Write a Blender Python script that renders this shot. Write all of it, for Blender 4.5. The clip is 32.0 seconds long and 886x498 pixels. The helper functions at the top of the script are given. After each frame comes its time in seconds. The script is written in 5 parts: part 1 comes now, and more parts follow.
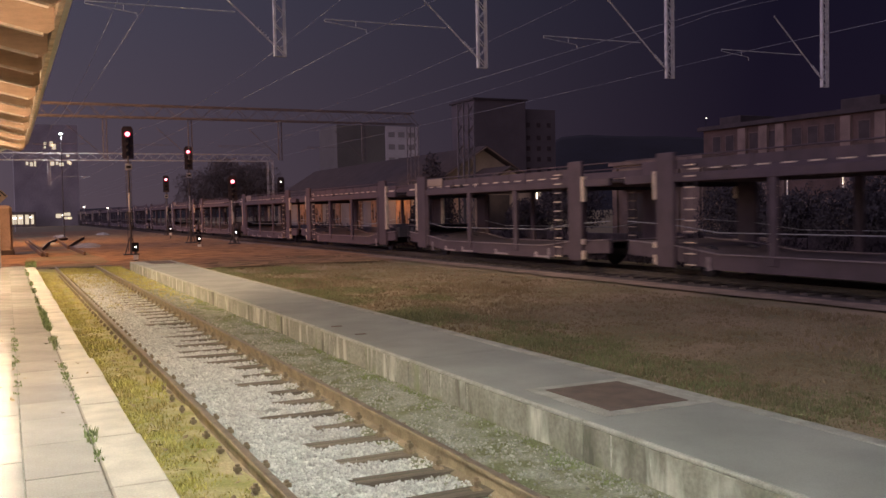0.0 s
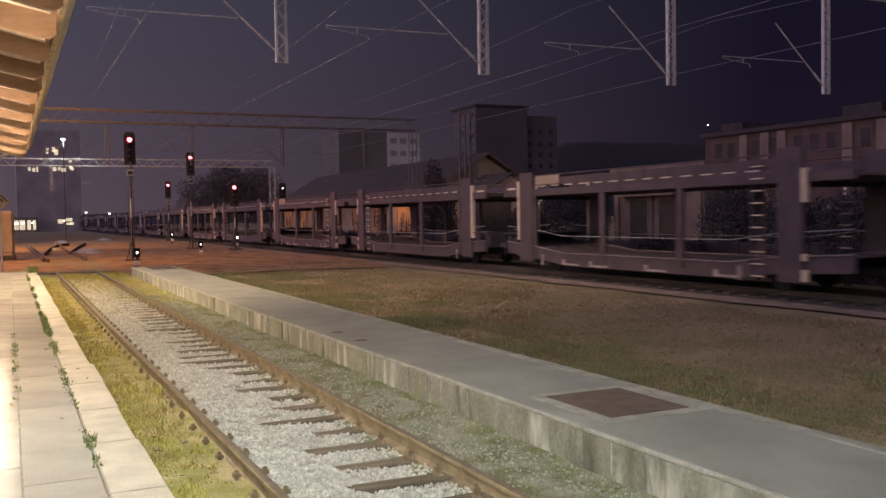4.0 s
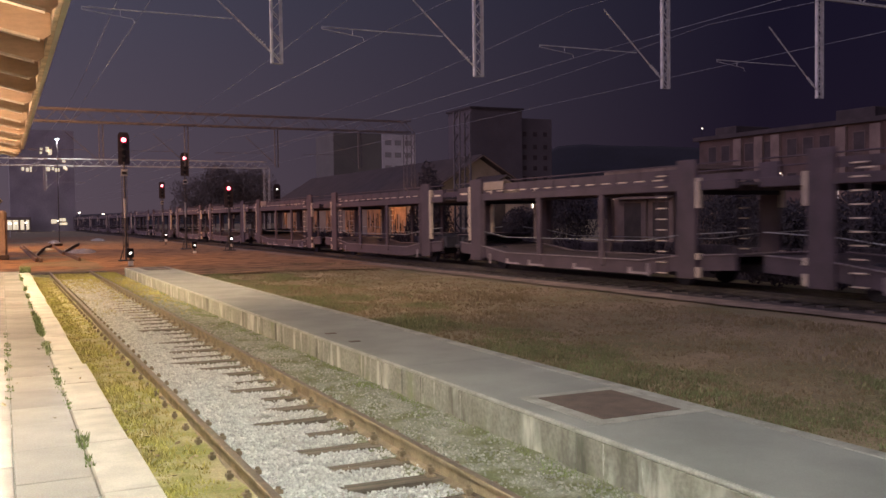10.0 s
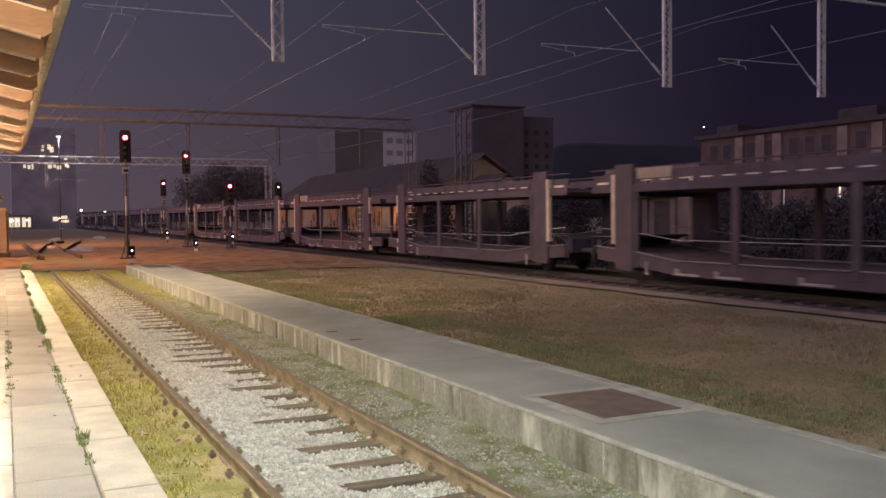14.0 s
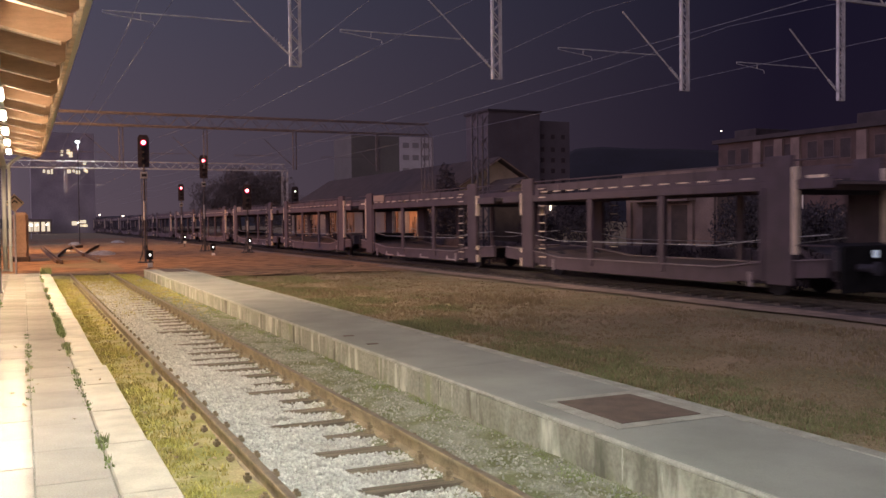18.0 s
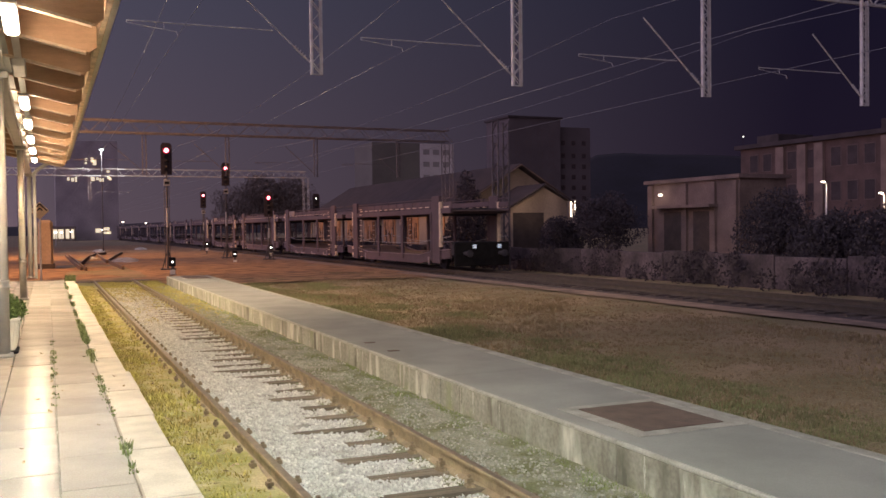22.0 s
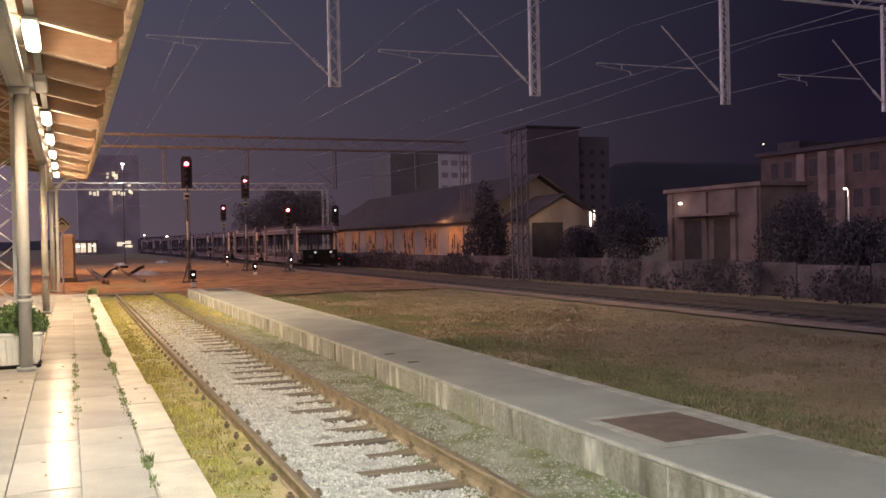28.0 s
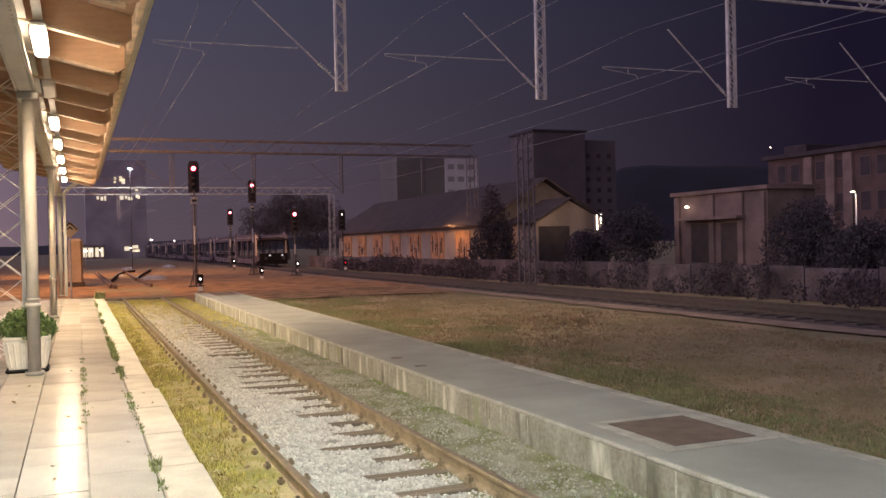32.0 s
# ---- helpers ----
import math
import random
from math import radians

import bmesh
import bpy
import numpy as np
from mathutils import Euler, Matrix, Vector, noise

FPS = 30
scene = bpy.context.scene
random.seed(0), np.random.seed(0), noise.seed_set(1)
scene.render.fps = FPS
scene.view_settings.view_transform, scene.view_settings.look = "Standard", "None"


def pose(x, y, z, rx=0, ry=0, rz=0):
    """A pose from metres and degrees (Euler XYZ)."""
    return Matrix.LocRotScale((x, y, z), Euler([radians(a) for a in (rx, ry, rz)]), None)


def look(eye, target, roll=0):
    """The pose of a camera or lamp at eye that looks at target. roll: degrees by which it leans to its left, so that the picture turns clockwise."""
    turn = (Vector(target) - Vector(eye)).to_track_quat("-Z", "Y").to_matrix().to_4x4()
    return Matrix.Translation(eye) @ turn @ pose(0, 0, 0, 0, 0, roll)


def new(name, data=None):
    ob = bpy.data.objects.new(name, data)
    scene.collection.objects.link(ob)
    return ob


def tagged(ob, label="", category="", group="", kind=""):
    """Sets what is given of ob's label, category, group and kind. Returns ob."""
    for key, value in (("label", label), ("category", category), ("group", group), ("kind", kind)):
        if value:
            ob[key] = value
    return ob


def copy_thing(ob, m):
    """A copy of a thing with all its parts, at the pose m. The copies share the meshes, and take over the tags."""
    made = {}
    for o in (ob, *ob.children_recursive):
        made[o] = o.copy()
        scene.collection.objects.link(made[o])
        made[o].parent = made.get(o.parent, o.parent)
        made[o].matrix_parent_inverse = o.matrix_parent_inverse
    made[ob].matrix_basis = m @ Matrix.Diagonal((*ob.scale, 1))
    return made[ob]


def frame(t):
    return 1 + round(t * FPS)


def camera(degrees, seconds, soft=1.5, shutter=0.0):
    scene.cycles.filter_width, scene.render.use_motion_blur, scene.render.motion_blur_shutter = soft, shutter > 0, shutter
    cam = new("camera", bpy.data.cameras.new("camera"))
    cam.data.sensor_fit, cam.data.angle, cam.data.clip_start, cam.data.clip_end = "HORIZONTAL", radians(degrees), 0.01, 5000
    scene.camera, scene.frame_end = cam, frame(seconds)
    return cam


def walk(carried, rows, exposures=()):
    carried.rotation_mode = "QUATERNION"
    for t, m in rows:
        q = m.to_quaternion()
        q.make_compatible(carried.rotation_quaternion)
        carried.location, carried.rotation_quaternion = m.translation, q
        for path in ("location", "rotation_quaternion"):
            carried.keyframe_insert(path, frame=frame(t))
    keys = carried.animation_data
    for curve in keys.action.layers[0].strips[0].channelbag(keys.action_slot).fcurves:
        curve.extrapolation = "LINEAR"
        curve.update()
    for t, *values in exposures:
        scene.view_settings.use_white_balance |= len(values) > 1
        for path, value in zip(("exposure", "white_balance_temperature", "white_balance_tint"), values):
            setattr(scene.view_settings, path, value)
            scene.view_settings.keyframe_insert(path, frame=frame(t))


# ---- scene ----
cam = camera(51.8, 32.0, soft=1.5, shutter=1.0)
PATH = [
    (0, (-1.73, -0.463, 1.979), (-0.868, 1.339, 1.893), -1.1),
    (0.5, (-1.726, -0.463, 1.976), (-0.866, 1.341, 1.892), -1.1),
    (1, (-1.721, -0.465, 1.975), (-0.861, 1.339, 1.893), -1.0),
    (1.5, (-1.716, -0.459, 1.979), (-0.857, 1.345, 1.899), -1.1),
    (2, (-1.712, -0.46, 1.978), (-0.854, 1.345, 1.901), -1.1),
    (2.5, (-1.711, -0.449, 1.977), (-0.853, 1.356, 1.903), -1.1),
    (3, (-1.715, -0.466, 1.977), (-0.858, 1.34, 1.904), -1.1),
    (3.5, (-1.715, -0.46, 1.976), (-0.856, 1.345, 1.904), -1.0),
    (5.5, (-1.71, -0.458, 1.976), (-0.849, 1.346, 1.901), -1.0),
    (6, (-1.706, -0.455, 1.973), (-0.845, 1.349, 1.896), -1.0),
    (6.5, (-1.714, -0.469, 1.975), (-0.844, 1.33, 1.898), -0.8),
    (7, (-1.709, -0.467, 1.975), (-0.838, 1.331, 1.899), -0.8),
    (7.5, (-1.711, -0.469, 1.975), (-0.836, 1.327, 1.902), -0.8),
    (8, (-1.721, -0.489, 1.975), (-0.845, 1.308, 1.905), -0.8),
    (8.5, (-1.726, -0.478, 1.972), (-0.852, 1.319, 1.903), -0.8),
    (9, (-1.725, -0.476, 1.971), (-0.852, 1.322, 1.903), -0.7),
    (9.5, (-1.718, -0.48, 1.973), (-0.846, 1.318, 1.904), -0.7),
    (10, (-1.718, -0.478, 1.971), (-0.847, 1.321, 1.903), -0.7),
    (10.5, (-1.718, -0.492, 1.974), (-0.847, 1.307, 1.908), -0.7),
    (11, (-1.713, -0.495, 1.978), (-0.842, 1.305, 1.912), -0.6),
    (11.5, (-1.716, -0.484, 1.976), (-0.848, 1.317, 1.911), -0.6),
    (12, (-1.712, -0.477, 1.975), (-0.841, 1.323, 1.907), -0.6),
    (12.5, (-1.707, -0.472, 1.973), (-0.836, 1.327, 1.904), -0.6),
    (13, (-1.71, -0.47, 1.972), (-0.839, 1.329, 1.901), -0.6),
    (13.5, (-1.71, -0.475, 1.976), (-0.839, 1.324, 1.905), -0.6),
    (14, (-1.708, -0.475, 1.973), (-0.84, 1.325, 1.901), -0.6),
    (14.5, (-1.706, -0.473, 1.971), (-0.84, 1.328, 1.898), -0.6),
    (16.5, (-1.72, -0.48, 1.977), (-0.87, 1.329, 1.91), -0.6),
    (17, (-1.724, -0.48, 1.978), (-0.879, 1.332, 1.913), -0.6),
    (17.5, (-1.722, -0.477, 1.975), (-0.882, 1.336, 1.912), -0.5),
    (18, (-1.719, -0.46, 1.973), (-0.882, 1.356, 1.911), -0.6),
    (18.5, (-1.718, -0.473, 1.975), (-0.884, 1.344, 1.916), -0.6),
    (19, (-1.718, -0.462, 1.972), (-0.89, 1.357, 1.916), -0.6),
    (19.5, (-1.71, -0.46, 1.971), (-0.886, 1.362, 1.916), -0.7),
    (20, (-1.719, -0.464, 1.974), (-0.899, 1.359, 1.918), -0.6),
    (20.5, (-1.724, -0.466, 1.976), (-0.908, 1.36, 1.921), -0.6),
    (21, (-1.726, -0.472, 1.975), (-0.919, 1.357, 1.923), -0.7),
    (21.5, (-1.727, -0.475, 1.978), (-0.924, 1.356, 1.928), -0.7),
    (22, (-1.729, -0.472, 1.979), (-0.933, 1.362, 1.932), -0.7),
    (22.5, (-1.728, -0.461, 1.975), (-0.937, 1.376, 1.932), -0.6),
    (23, (-1.72, -0.454, 1.971), (-0.932, 1.384, 1.93), -0.7),
    (23.5, (-1.718, -0.457, 1.976), (-0.935, 1.383, 1.937), -0.7),
    (24, (-1.718, -0.45, 1.975), (-0.936, 1.391, 1.939), -0.8),
    (24.5, (-1.716, -0.45, 1.975), (-0.938, 1.392, 1.939), -0.8),
    (25, (-1.712, -0.438, 1.973), (-0.936, 1.405, 1.938), -0.9),
    (25.5, (-1.715, -0.451, 1.977), (-0.941, 1.393, 1.943), -1.1),
    (27.5, (-1.719, -0.451, 1.977), (-0.958, 1.398, 1.951), -1.2),
    (28, (-1.718, -0.448, 1.979), (-0.96, 1.403, 1.956), -1.2),
    (28.5, (-1.725, -0.446, 1.976), (-0.968, 1.405, 1.956), -1.1),
    (29, (-1.725, -0.449, 1.978), (-0.973, 1.404, 1.961), -1.2),
    (29.5, (-1.72, -0.454, 1.979), (-0.969, 1.4, 1.963), -1.2),
    (30, (-1.715, -0.446, 1.975), (-0.965, 1.408, 1.958), -1.3),
    (30.5, (-1.71, -0.445, 1.977), (-0.963, 1.41, 1.96), -1.4),
    (31, (-1.719, -0.451, 1.976), (-0.972, 1.404, 1.962), -1.4),
    (31.5, (-1.728, -0.448, 1.977), (-0.981, 1.407, 1.964), -1.3),
    (32, (-1.725, -0.451, 1.977), (-0.98, 1.405, 1.963), -1.3),
]
walk(cam, [(t, look(e, g, r)) for t, e, g, r in PATH], exposures=[(0, -0.18), (6, -0.14), (9, -0.05), (14, 0.0), (20, 0.02), (32, 0.11)])

# ---- world and light ----
RNG = random.Random(7)
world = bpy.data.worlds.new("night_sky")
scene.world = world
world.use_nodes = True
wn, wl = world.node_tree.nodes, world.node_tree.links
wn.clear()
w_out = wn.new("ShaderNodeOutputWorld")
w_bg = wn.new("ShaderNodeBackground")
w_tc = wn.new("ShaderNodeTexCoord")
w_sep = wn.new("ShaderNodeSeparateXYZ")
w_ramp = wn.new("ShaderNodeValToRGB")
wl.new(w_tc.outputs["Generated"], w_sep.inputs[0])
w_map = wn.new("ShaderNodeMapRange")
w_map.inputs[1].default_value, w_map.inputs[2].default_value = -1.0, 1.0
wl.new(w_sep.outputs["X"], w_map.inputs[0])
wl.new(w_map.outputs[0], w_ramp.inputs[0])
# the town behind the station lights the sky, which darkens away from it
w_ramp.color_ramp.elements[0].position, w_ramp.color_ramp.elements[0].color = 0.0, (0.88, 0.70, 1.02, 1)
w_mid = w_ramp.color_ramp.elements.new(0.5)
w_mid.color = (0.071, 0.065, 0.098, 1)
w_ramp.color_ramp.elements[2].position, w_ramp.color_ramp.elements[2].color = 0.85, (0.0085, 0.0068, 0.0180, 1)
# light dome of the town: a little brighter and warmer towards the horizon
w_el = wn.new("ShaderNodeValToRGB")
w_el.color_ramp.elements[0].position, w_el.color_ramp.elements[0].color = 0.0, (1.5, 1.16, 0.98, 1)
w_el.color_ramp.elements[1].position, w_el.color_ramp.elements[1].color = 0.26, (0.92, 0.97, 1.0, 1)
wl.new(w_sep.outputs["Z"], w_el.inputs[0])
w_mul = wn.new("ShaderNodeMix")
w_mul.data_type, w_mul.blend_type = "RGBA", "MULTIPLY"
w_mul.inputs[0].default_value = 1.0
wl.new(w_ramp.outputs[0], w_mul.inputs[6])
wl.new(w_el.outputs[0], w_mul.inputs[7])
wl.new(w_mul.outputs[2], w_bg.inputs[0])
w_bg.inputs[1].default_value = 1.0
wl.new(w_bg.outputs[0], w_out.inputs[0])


def lamp(x, y, z, power, colour, radius=0.15, spot=None, aim=None, blend=0.6):
    data = bpy.data.lights.new("lamp", "SPOT" if spot else "POINT")
    data.energy, data.color, data.shadow_soft_size = power, colour, radius
    if spot:
        data.spot_size, data.spot_blend = radians(spot), blend
    ob = new("lamp", data)
    ob.matrix_world = look((x, y, z), aim or (x, y, z - 1))
    return ob


WARM = (1.0, 0.74, 0.48)
NEUTRAL = (0.97, 1.0, 0.92)
SODIUM = (1.0, 0.48, 0.17)
LAMP_X, LAMP_Z = -2.07, 4.5
LAMP_YS = [11.4, 18.9, 22.6, 26.4, 30.1, 33.9]
NEAR_YS = [7.6, 3.9, 0.1, -3.6, -7.4, -11.1, -14.9, -18.6]
for y in LAMP_YS:
    lamp(LAMP_X, y, LAMP_Z - 0.13, 100, WARM, 0.08)
    lamp(LAMP_X, y, LAMP_Z - 0.13, 600 if y < 22 else 760, WARM, 0.08, spot=168, blend=0.5)
for y in NEAR_YS:
    lamp(LAMP_X, y, LAMP_Z - 0.13, 510, NEUTRAL, 0.08, spot=172, blend=0.4)
# unseen fill light, added high behind the viewer, between the platforms
lamp(-6, -40, 25, 9000, (1.0, 0.90, 0.89), 0.6)
# unseen warm spot over the station roof, added to brighten the field
lamp(-5.5, 23, 13, 11500, (1.0, 0.74, 0.48), 0.5, spot=74, aim=(6.5, 27, 0), blend=1.0)
# sodium street lamps beyond the platform's end and beside the goods shed
lamp(-6.5, 50, 12.0, 12500, SODIUM, 0.3, spot=135, aim=(4.0, 57, 0), blend=1.0)
# white lamp over the far gantry
lamp(3.88, 104.5, 10.6, 900, (0.9, 0.96, 1.0), 0.2)
lamp(-6.5, 80, 12.0, 15500, SODIUM, 0.3, spot=125, aim=(3.0, 88, 0), blend=1.0)
lamp(22.7, 60.5, 3.3, 130, SODIUM, 0.12)
# unseen lamps, added to lift the distant town block towards the sky's tone
lamp(6, 222, 5.0, 160, (1.0, 0.86, 0.86), 0.2)
lamp(14, 224, 5.0, 130, (1.0, 0.86, 0.86), 0.2)
# added spot without a fitting, brightens the annex and the shed's gable
lamp(25.2, 48.5, 4.4, 170, (1.0, 0.72, 0.5), 0.15, spot=75, aim=(28.6, 56, 3.6))

# ---- materials ----


def mat(name, colour, rough=0.7, metal=0.0, var=0.25, scale=6.0, fine=60.0, bump=0.3, second=None, objvar=0.0, island=0.0, spec=0.5, stretch=(1, 1, 1), depth=0.01):
    m = bpy.data.materials.new(name)
    m.use_nodes = True
    nt = m.node_tree
    n, l = nt.nodes, nt.links
    b = n["Principled BSDF"]
    tc = n.new("ShaderNodeTexCoord")
    mp = n.new("ShaderNodeMapping")
    mp.inputs["Scale"].default_value = stretch
    l.new(tc.outputs["Object"], mp.inputs[0])
    big = n.new("ShaderNodeTexNoise")
    big.inputs["Scale"].default_value, big.inputs["Detail"].default_value = scale, 5
    small = n.new("ShaderNodeTexNoise")
    small.inputs["Scale"].default_value, small.inputs["Detail"].default_value = fine, 3
    l.new(mp.outputs[0], big.inputs["Vector"])
    l.new(mp.outputs[0], small.inputs["Vector"])
    r1 = n.new("ShaderNodeValToRGB")
    dark = [c * (1 - var) for c in colour] if second is None else list(second)
    light = [min(1, c * (1 + var)) for c in colour] if second is None else list(colour)
    r1.color_ramp.elements[0].position, r1.color_ramp.elements[0].color = 0.36, (*dark, 1)
    r1.color_ramp.elements[1].position, r1.color_ramp.elements[1].color = 0.64, (*light, 1)
    l.new(big.outputs[0], r1.inputs[0])
    mul = n.new("ShaderNodeMix")
    mul.data_type, mul.blend_type = "RGBA", "MULTIPLY"
    mul.inputs[0].default_value = 1.0
    r2 = n.new("ShaderNodeMapRange")
    r2.inputs[1].default_value, r2.inputs[2].default_value = 0.3, 0.7
    r2.inputs[3].default_value, r2.inputs[4].default_value = 1 - var * 0.7, 1 + var * 0.5
    l.new(small.outputs[0], r2.inputs[0])
    l.new(r1.outputs[0], mul.inputs[6])
    l.new(r2.outputs[0], mul.inputs[7])
    out = mul.outputs[2]
    if objvar or island:
        src = n.new("ShaderNodeObjectInfo").outputs["Random"] if objvar else n.new("ShaderNodeNewGeometry").outputs["Random Per Island"]
        amount = objvar or island
        r3 = n.new("ShaderNodeMapRange")
        r3.inputs[3].default_value, r3.inputs[4].default_value = 1 - amount, 1 + amount
        l.new(src, r3.inputs[0])
        mul2 = n.new("ShaderNodeMix")
        mul2.data_type, mul2.blend_type = "RGBA", "MULTIPLY"
        mul2.inputs[0].default_value = 1.0
        l.new(out, mul2.inputs[6])
        l.new(r3.outputs[0], mul2.inputs[7])
        out = mul2.outputs[2]
    l.new(out, b.inputs["Base Color"])
    rr = n.new("ShaderNodeMapRange")
    rr.inputs[3].default_value, rr.inputs[4].default_value = max(0.02, rough - 0.12), min(1, rough + 0.12)
    l.new(big.outputs[0], rr.inputs[0])
    l.new(rr.outputs[0], b.inputs["Roughness"])
    b.inputs["Metallic"].default_value = metal
    b.inputs["Specular IOR Level"].default_value = spec
    if bump:
        bp = n.new("ShaderNodeBump")
        bp.inputs["Strength"].default_value, bp.inputs["Distance"].default_value = bump, depth
        l.new(small.outputs[0], bp.inputs["Height"])
        l.new(bp.outputs[0], b.inputs["Normal"])
    return m


def glow(name, colour, strength):
    m = bpy.data.materials.new(name)
    m.use_nodes = True
    b = m.node_tree.nodes["Principled BSDF"]
    b.inputs["Base Color"].default_value = (*[min(1, c) for c in colour], 1)
    b.inputs["Emission Color"].default_value = (*colour, 1)
    b.inputs["Emission Strength"].default_value = strength
    b.inputs["Roughness"].default_value = 0.3
    return m


M_GROUND = mat("dry_soil", (0.35, 0.26, 0.165), 0.95, var=0.4, scale=0.55, fine=26, bump=0.5, second=(0.225, 0.195, 0.098), depth=0.04)
M_VERGE = mat("grassy_soil", (0.52, 0.44, 0.25), 0.95, var=0.3, scale=3, fine=40, bump=0.9, second=(0.30, 0.29, 0.09), depth=0.03)
M_DIRT = mat("brown_track_dirt", (0.33, 0.195, 0.10), 0.95, var=0.4, scale=1.2, fine=22, bump=0.8, depth=0.04)
M_BALLAST_BED = mat("ballast_bed", (0.46, 0.44, 0.40), 0.95, var=0.4, scale=3, fine=45, bump=1.0, depth=0.03)
M_STONE = mat("ballast_stone", (0.64, 0.63, 0.59), 0.9, var=0.2, scale=12, fine=80, bump=0.3, island=0.2, spec=0.2)
M_GRASS = mat("grass_blade", (0.52, 0.48, 0.15), 0.8, var=0.3, scale=2, fine=30, bump=0, island=0.3, second=(0.42, 0.34, 0.14), spec=0.2)
M_DARKGRASS = mat("rough_grass", (0.31, 0.24, 0.16), 0.85, var=0.3, scale=0.8, fine=20, bump=0, island=0.1, second=(0.24, 0.185, 0.11), spec=0.1)
M_TILE = mat("pale_stone_slab", (0.50, 0.455, 0.40), 0.16, spec=0.008, var=0.16, scale=2.2, fine=70, bump=0.08, objvar=0.15, second=(0.43, 0.39, 0.345))
M_KERB = mat("pale_edge_stone", (0.52, 0.47, 0.395), 0.6, var=0.16, scale=3, fine=60, bump=0.25, objvar=0.08)
M_COPING = mat("worn_coping_concrete", (0.34, 0.33, 0.295), 0.85, var=0.2, scale=4, fine=60, bump=0.3, objvar=0.05)
M_NOSING = mat("bleached_edge_concrete", (0.46, 0.45, 0.41), 0.9, var=0.25, scale=5, fine=50, bump=0.4, second=(0.34, 0.33, 0.29))
M_CONC = mat("platform_concrete", (0.275, 0.278, 0.258), 0.85, var=0.12, scale=1.3, fine=90, bump=0.25, objvar=0.04)


def streaked_concrete():
    """Old concrete with lime and damp streaks that run down it, and patches of moss."""
    m = mat("stained_concrete_face", (0.37, 0.36, 0.31), 0.9, var=0.32, scale=1.8, fine=22, bump=0.6, second=(0.25, 0.245, 0.20), depth=0.012, objvar=0.08)
    n, l = m.node_tree.nodes, m.node_tree.links
    b = n["Principled BSDF"]
    out = b.inputs["Base Color"].links[0].from_socket
    tc = n.new("ShaderNodeTexCoord")

    def stain(stretch, low, high, patch, colour, below):
        fac = None
        for st, lo, hi in ((stretch, low, high), (patch, 0.47, 0.6)):
            mp = n.new("ShaderNodeMapping")
            mp.inputs["Scale"].default_value = st
            mp.inputs["Location"].default_value = (low * 31, high * 17, 0)
            l.new(tc.outputs["Object"], mp.inputs[0])
            tex = n.new("ShaderNodeTexNoise")
            tex.inputs["Scale"].default_value, tex.inputs["Detail"].default_value = 1.0, 6
            l.new(mp.outputs[0], tex.inputs["Vector"])
            rng = n.new("ShaderNodeMapRange")
            rng.inputs[1].default_value, rng.inputs[2].default_value = lo, hi
            l.new(tex.outputs[0], rng.inputs[0])
            if fac is None:
                fac = rng.outputs[0]
            else:
                both = n.new("ShaderNodeMath")
                both.operation = "MULTIPLY"
                l.new(fac, both.inputs[0])
                l.new(rng.outputs[0], both.inputs[1])
                fac = both.outputs[0]
        mix = n.new("ShaderNodeMix")
        mix.data_type = "RGBA"
        mix.inputs[7].default_value = (*colour, 1)
        l.new(fac, mix.inputs[0])
        l.new(below, mix.inputs[6])
        return mix.outputs[2]
    out = stain((1, 2.2, 1.5), 0.5, 0.66, (1, 0.7, 0.7), (0.25, 0.285, 0.16), out)
    out = stain((1, 3.4, 0.8), 0.49, 0.64, (1, 1.3, 0.8), (0.125, 0.12, 0.095), out)
    out = stain((1, 4.3, 1.0), 0.49, 0.6, (1, 1.7, 1.1), (0.58, 0.57, 0.51), out)
    l.new(out, b.inputs["Base Color"])
    return m


M_CONCWALL = streaked_concrete()
M_DRIP_PALE = mat("lime_drip", (0.45, 0.44, 0.39), 0.9, var=0.3, scale=9, fine=40, bump=0.3)
M_DRIP_DARK = mat("damp_drip", (0.20, 0.195, 0.155), 0.9, var=0.35, scale=9, fine=40, bump=0.3)
M_MOSSY = mat("mossy_gravel", (0.40, 0.39, 0.32), 0.95, var=0.4, scale=3, fine=38, bump=1.0, second=(0.19, 0.205, 0.10), depth=0.03)
M_GREYSTONE = mat("mossy_stone", (0.40, 0.395, 0.335), 0.9, var=0.25, scale=12, fine=80, bump=0.3, island=0.22, spec=0.2)
M_CLIP = mat("dark_rusty_clip", (0.29, 0.225, 0.145), 0.85, var=0.3, scale=12, fine=60, bump=0.4)
M_OLIVE = mat("olive_grass", (0.235, 0.245, 0.125), 0.85, var=0.3, scale=1.2, fine=20, bump=0, island=0.2, second=(0.205, 0.195, 0.105), spec=0.1)
M_WEED = mat("green_weed", (0.24, 0.30, 0.125), 0.85, var=0.3, scale=1.2, fine=20, bump=0, island=0.3, second=(0.22, 0.24, 0.12), spec=0.15)
M_DRYLEAF = mat("dry_leaf", (0.40, 0.31, 0.19), 0.9, var=0.2, scale=20, bump=0, island=0.45, spec=0.2)
M_HATCH = mat("rusty_steel_plate", (0.14, 0.10, 0.082), 0.8, metal=0.0, var=0.2, scale=5, fine=90, bump=0.3)
M_RAIL = mat("rusty_rail_steel", (0.32, 0.25, 0.16), 0.75, metal=0.1, var=0.25, scale=4, fine=60, bump=0.3)
M_RAILTOP = mat("worn_rail_head", (0.26, 0.20, 0.15), 0.5, metal=0.4, var=0.2, scale=8, fine=70, bump=0.15)
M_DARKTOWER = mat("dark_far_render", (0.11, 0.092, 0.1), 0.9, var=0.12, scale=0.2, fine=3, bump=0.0)
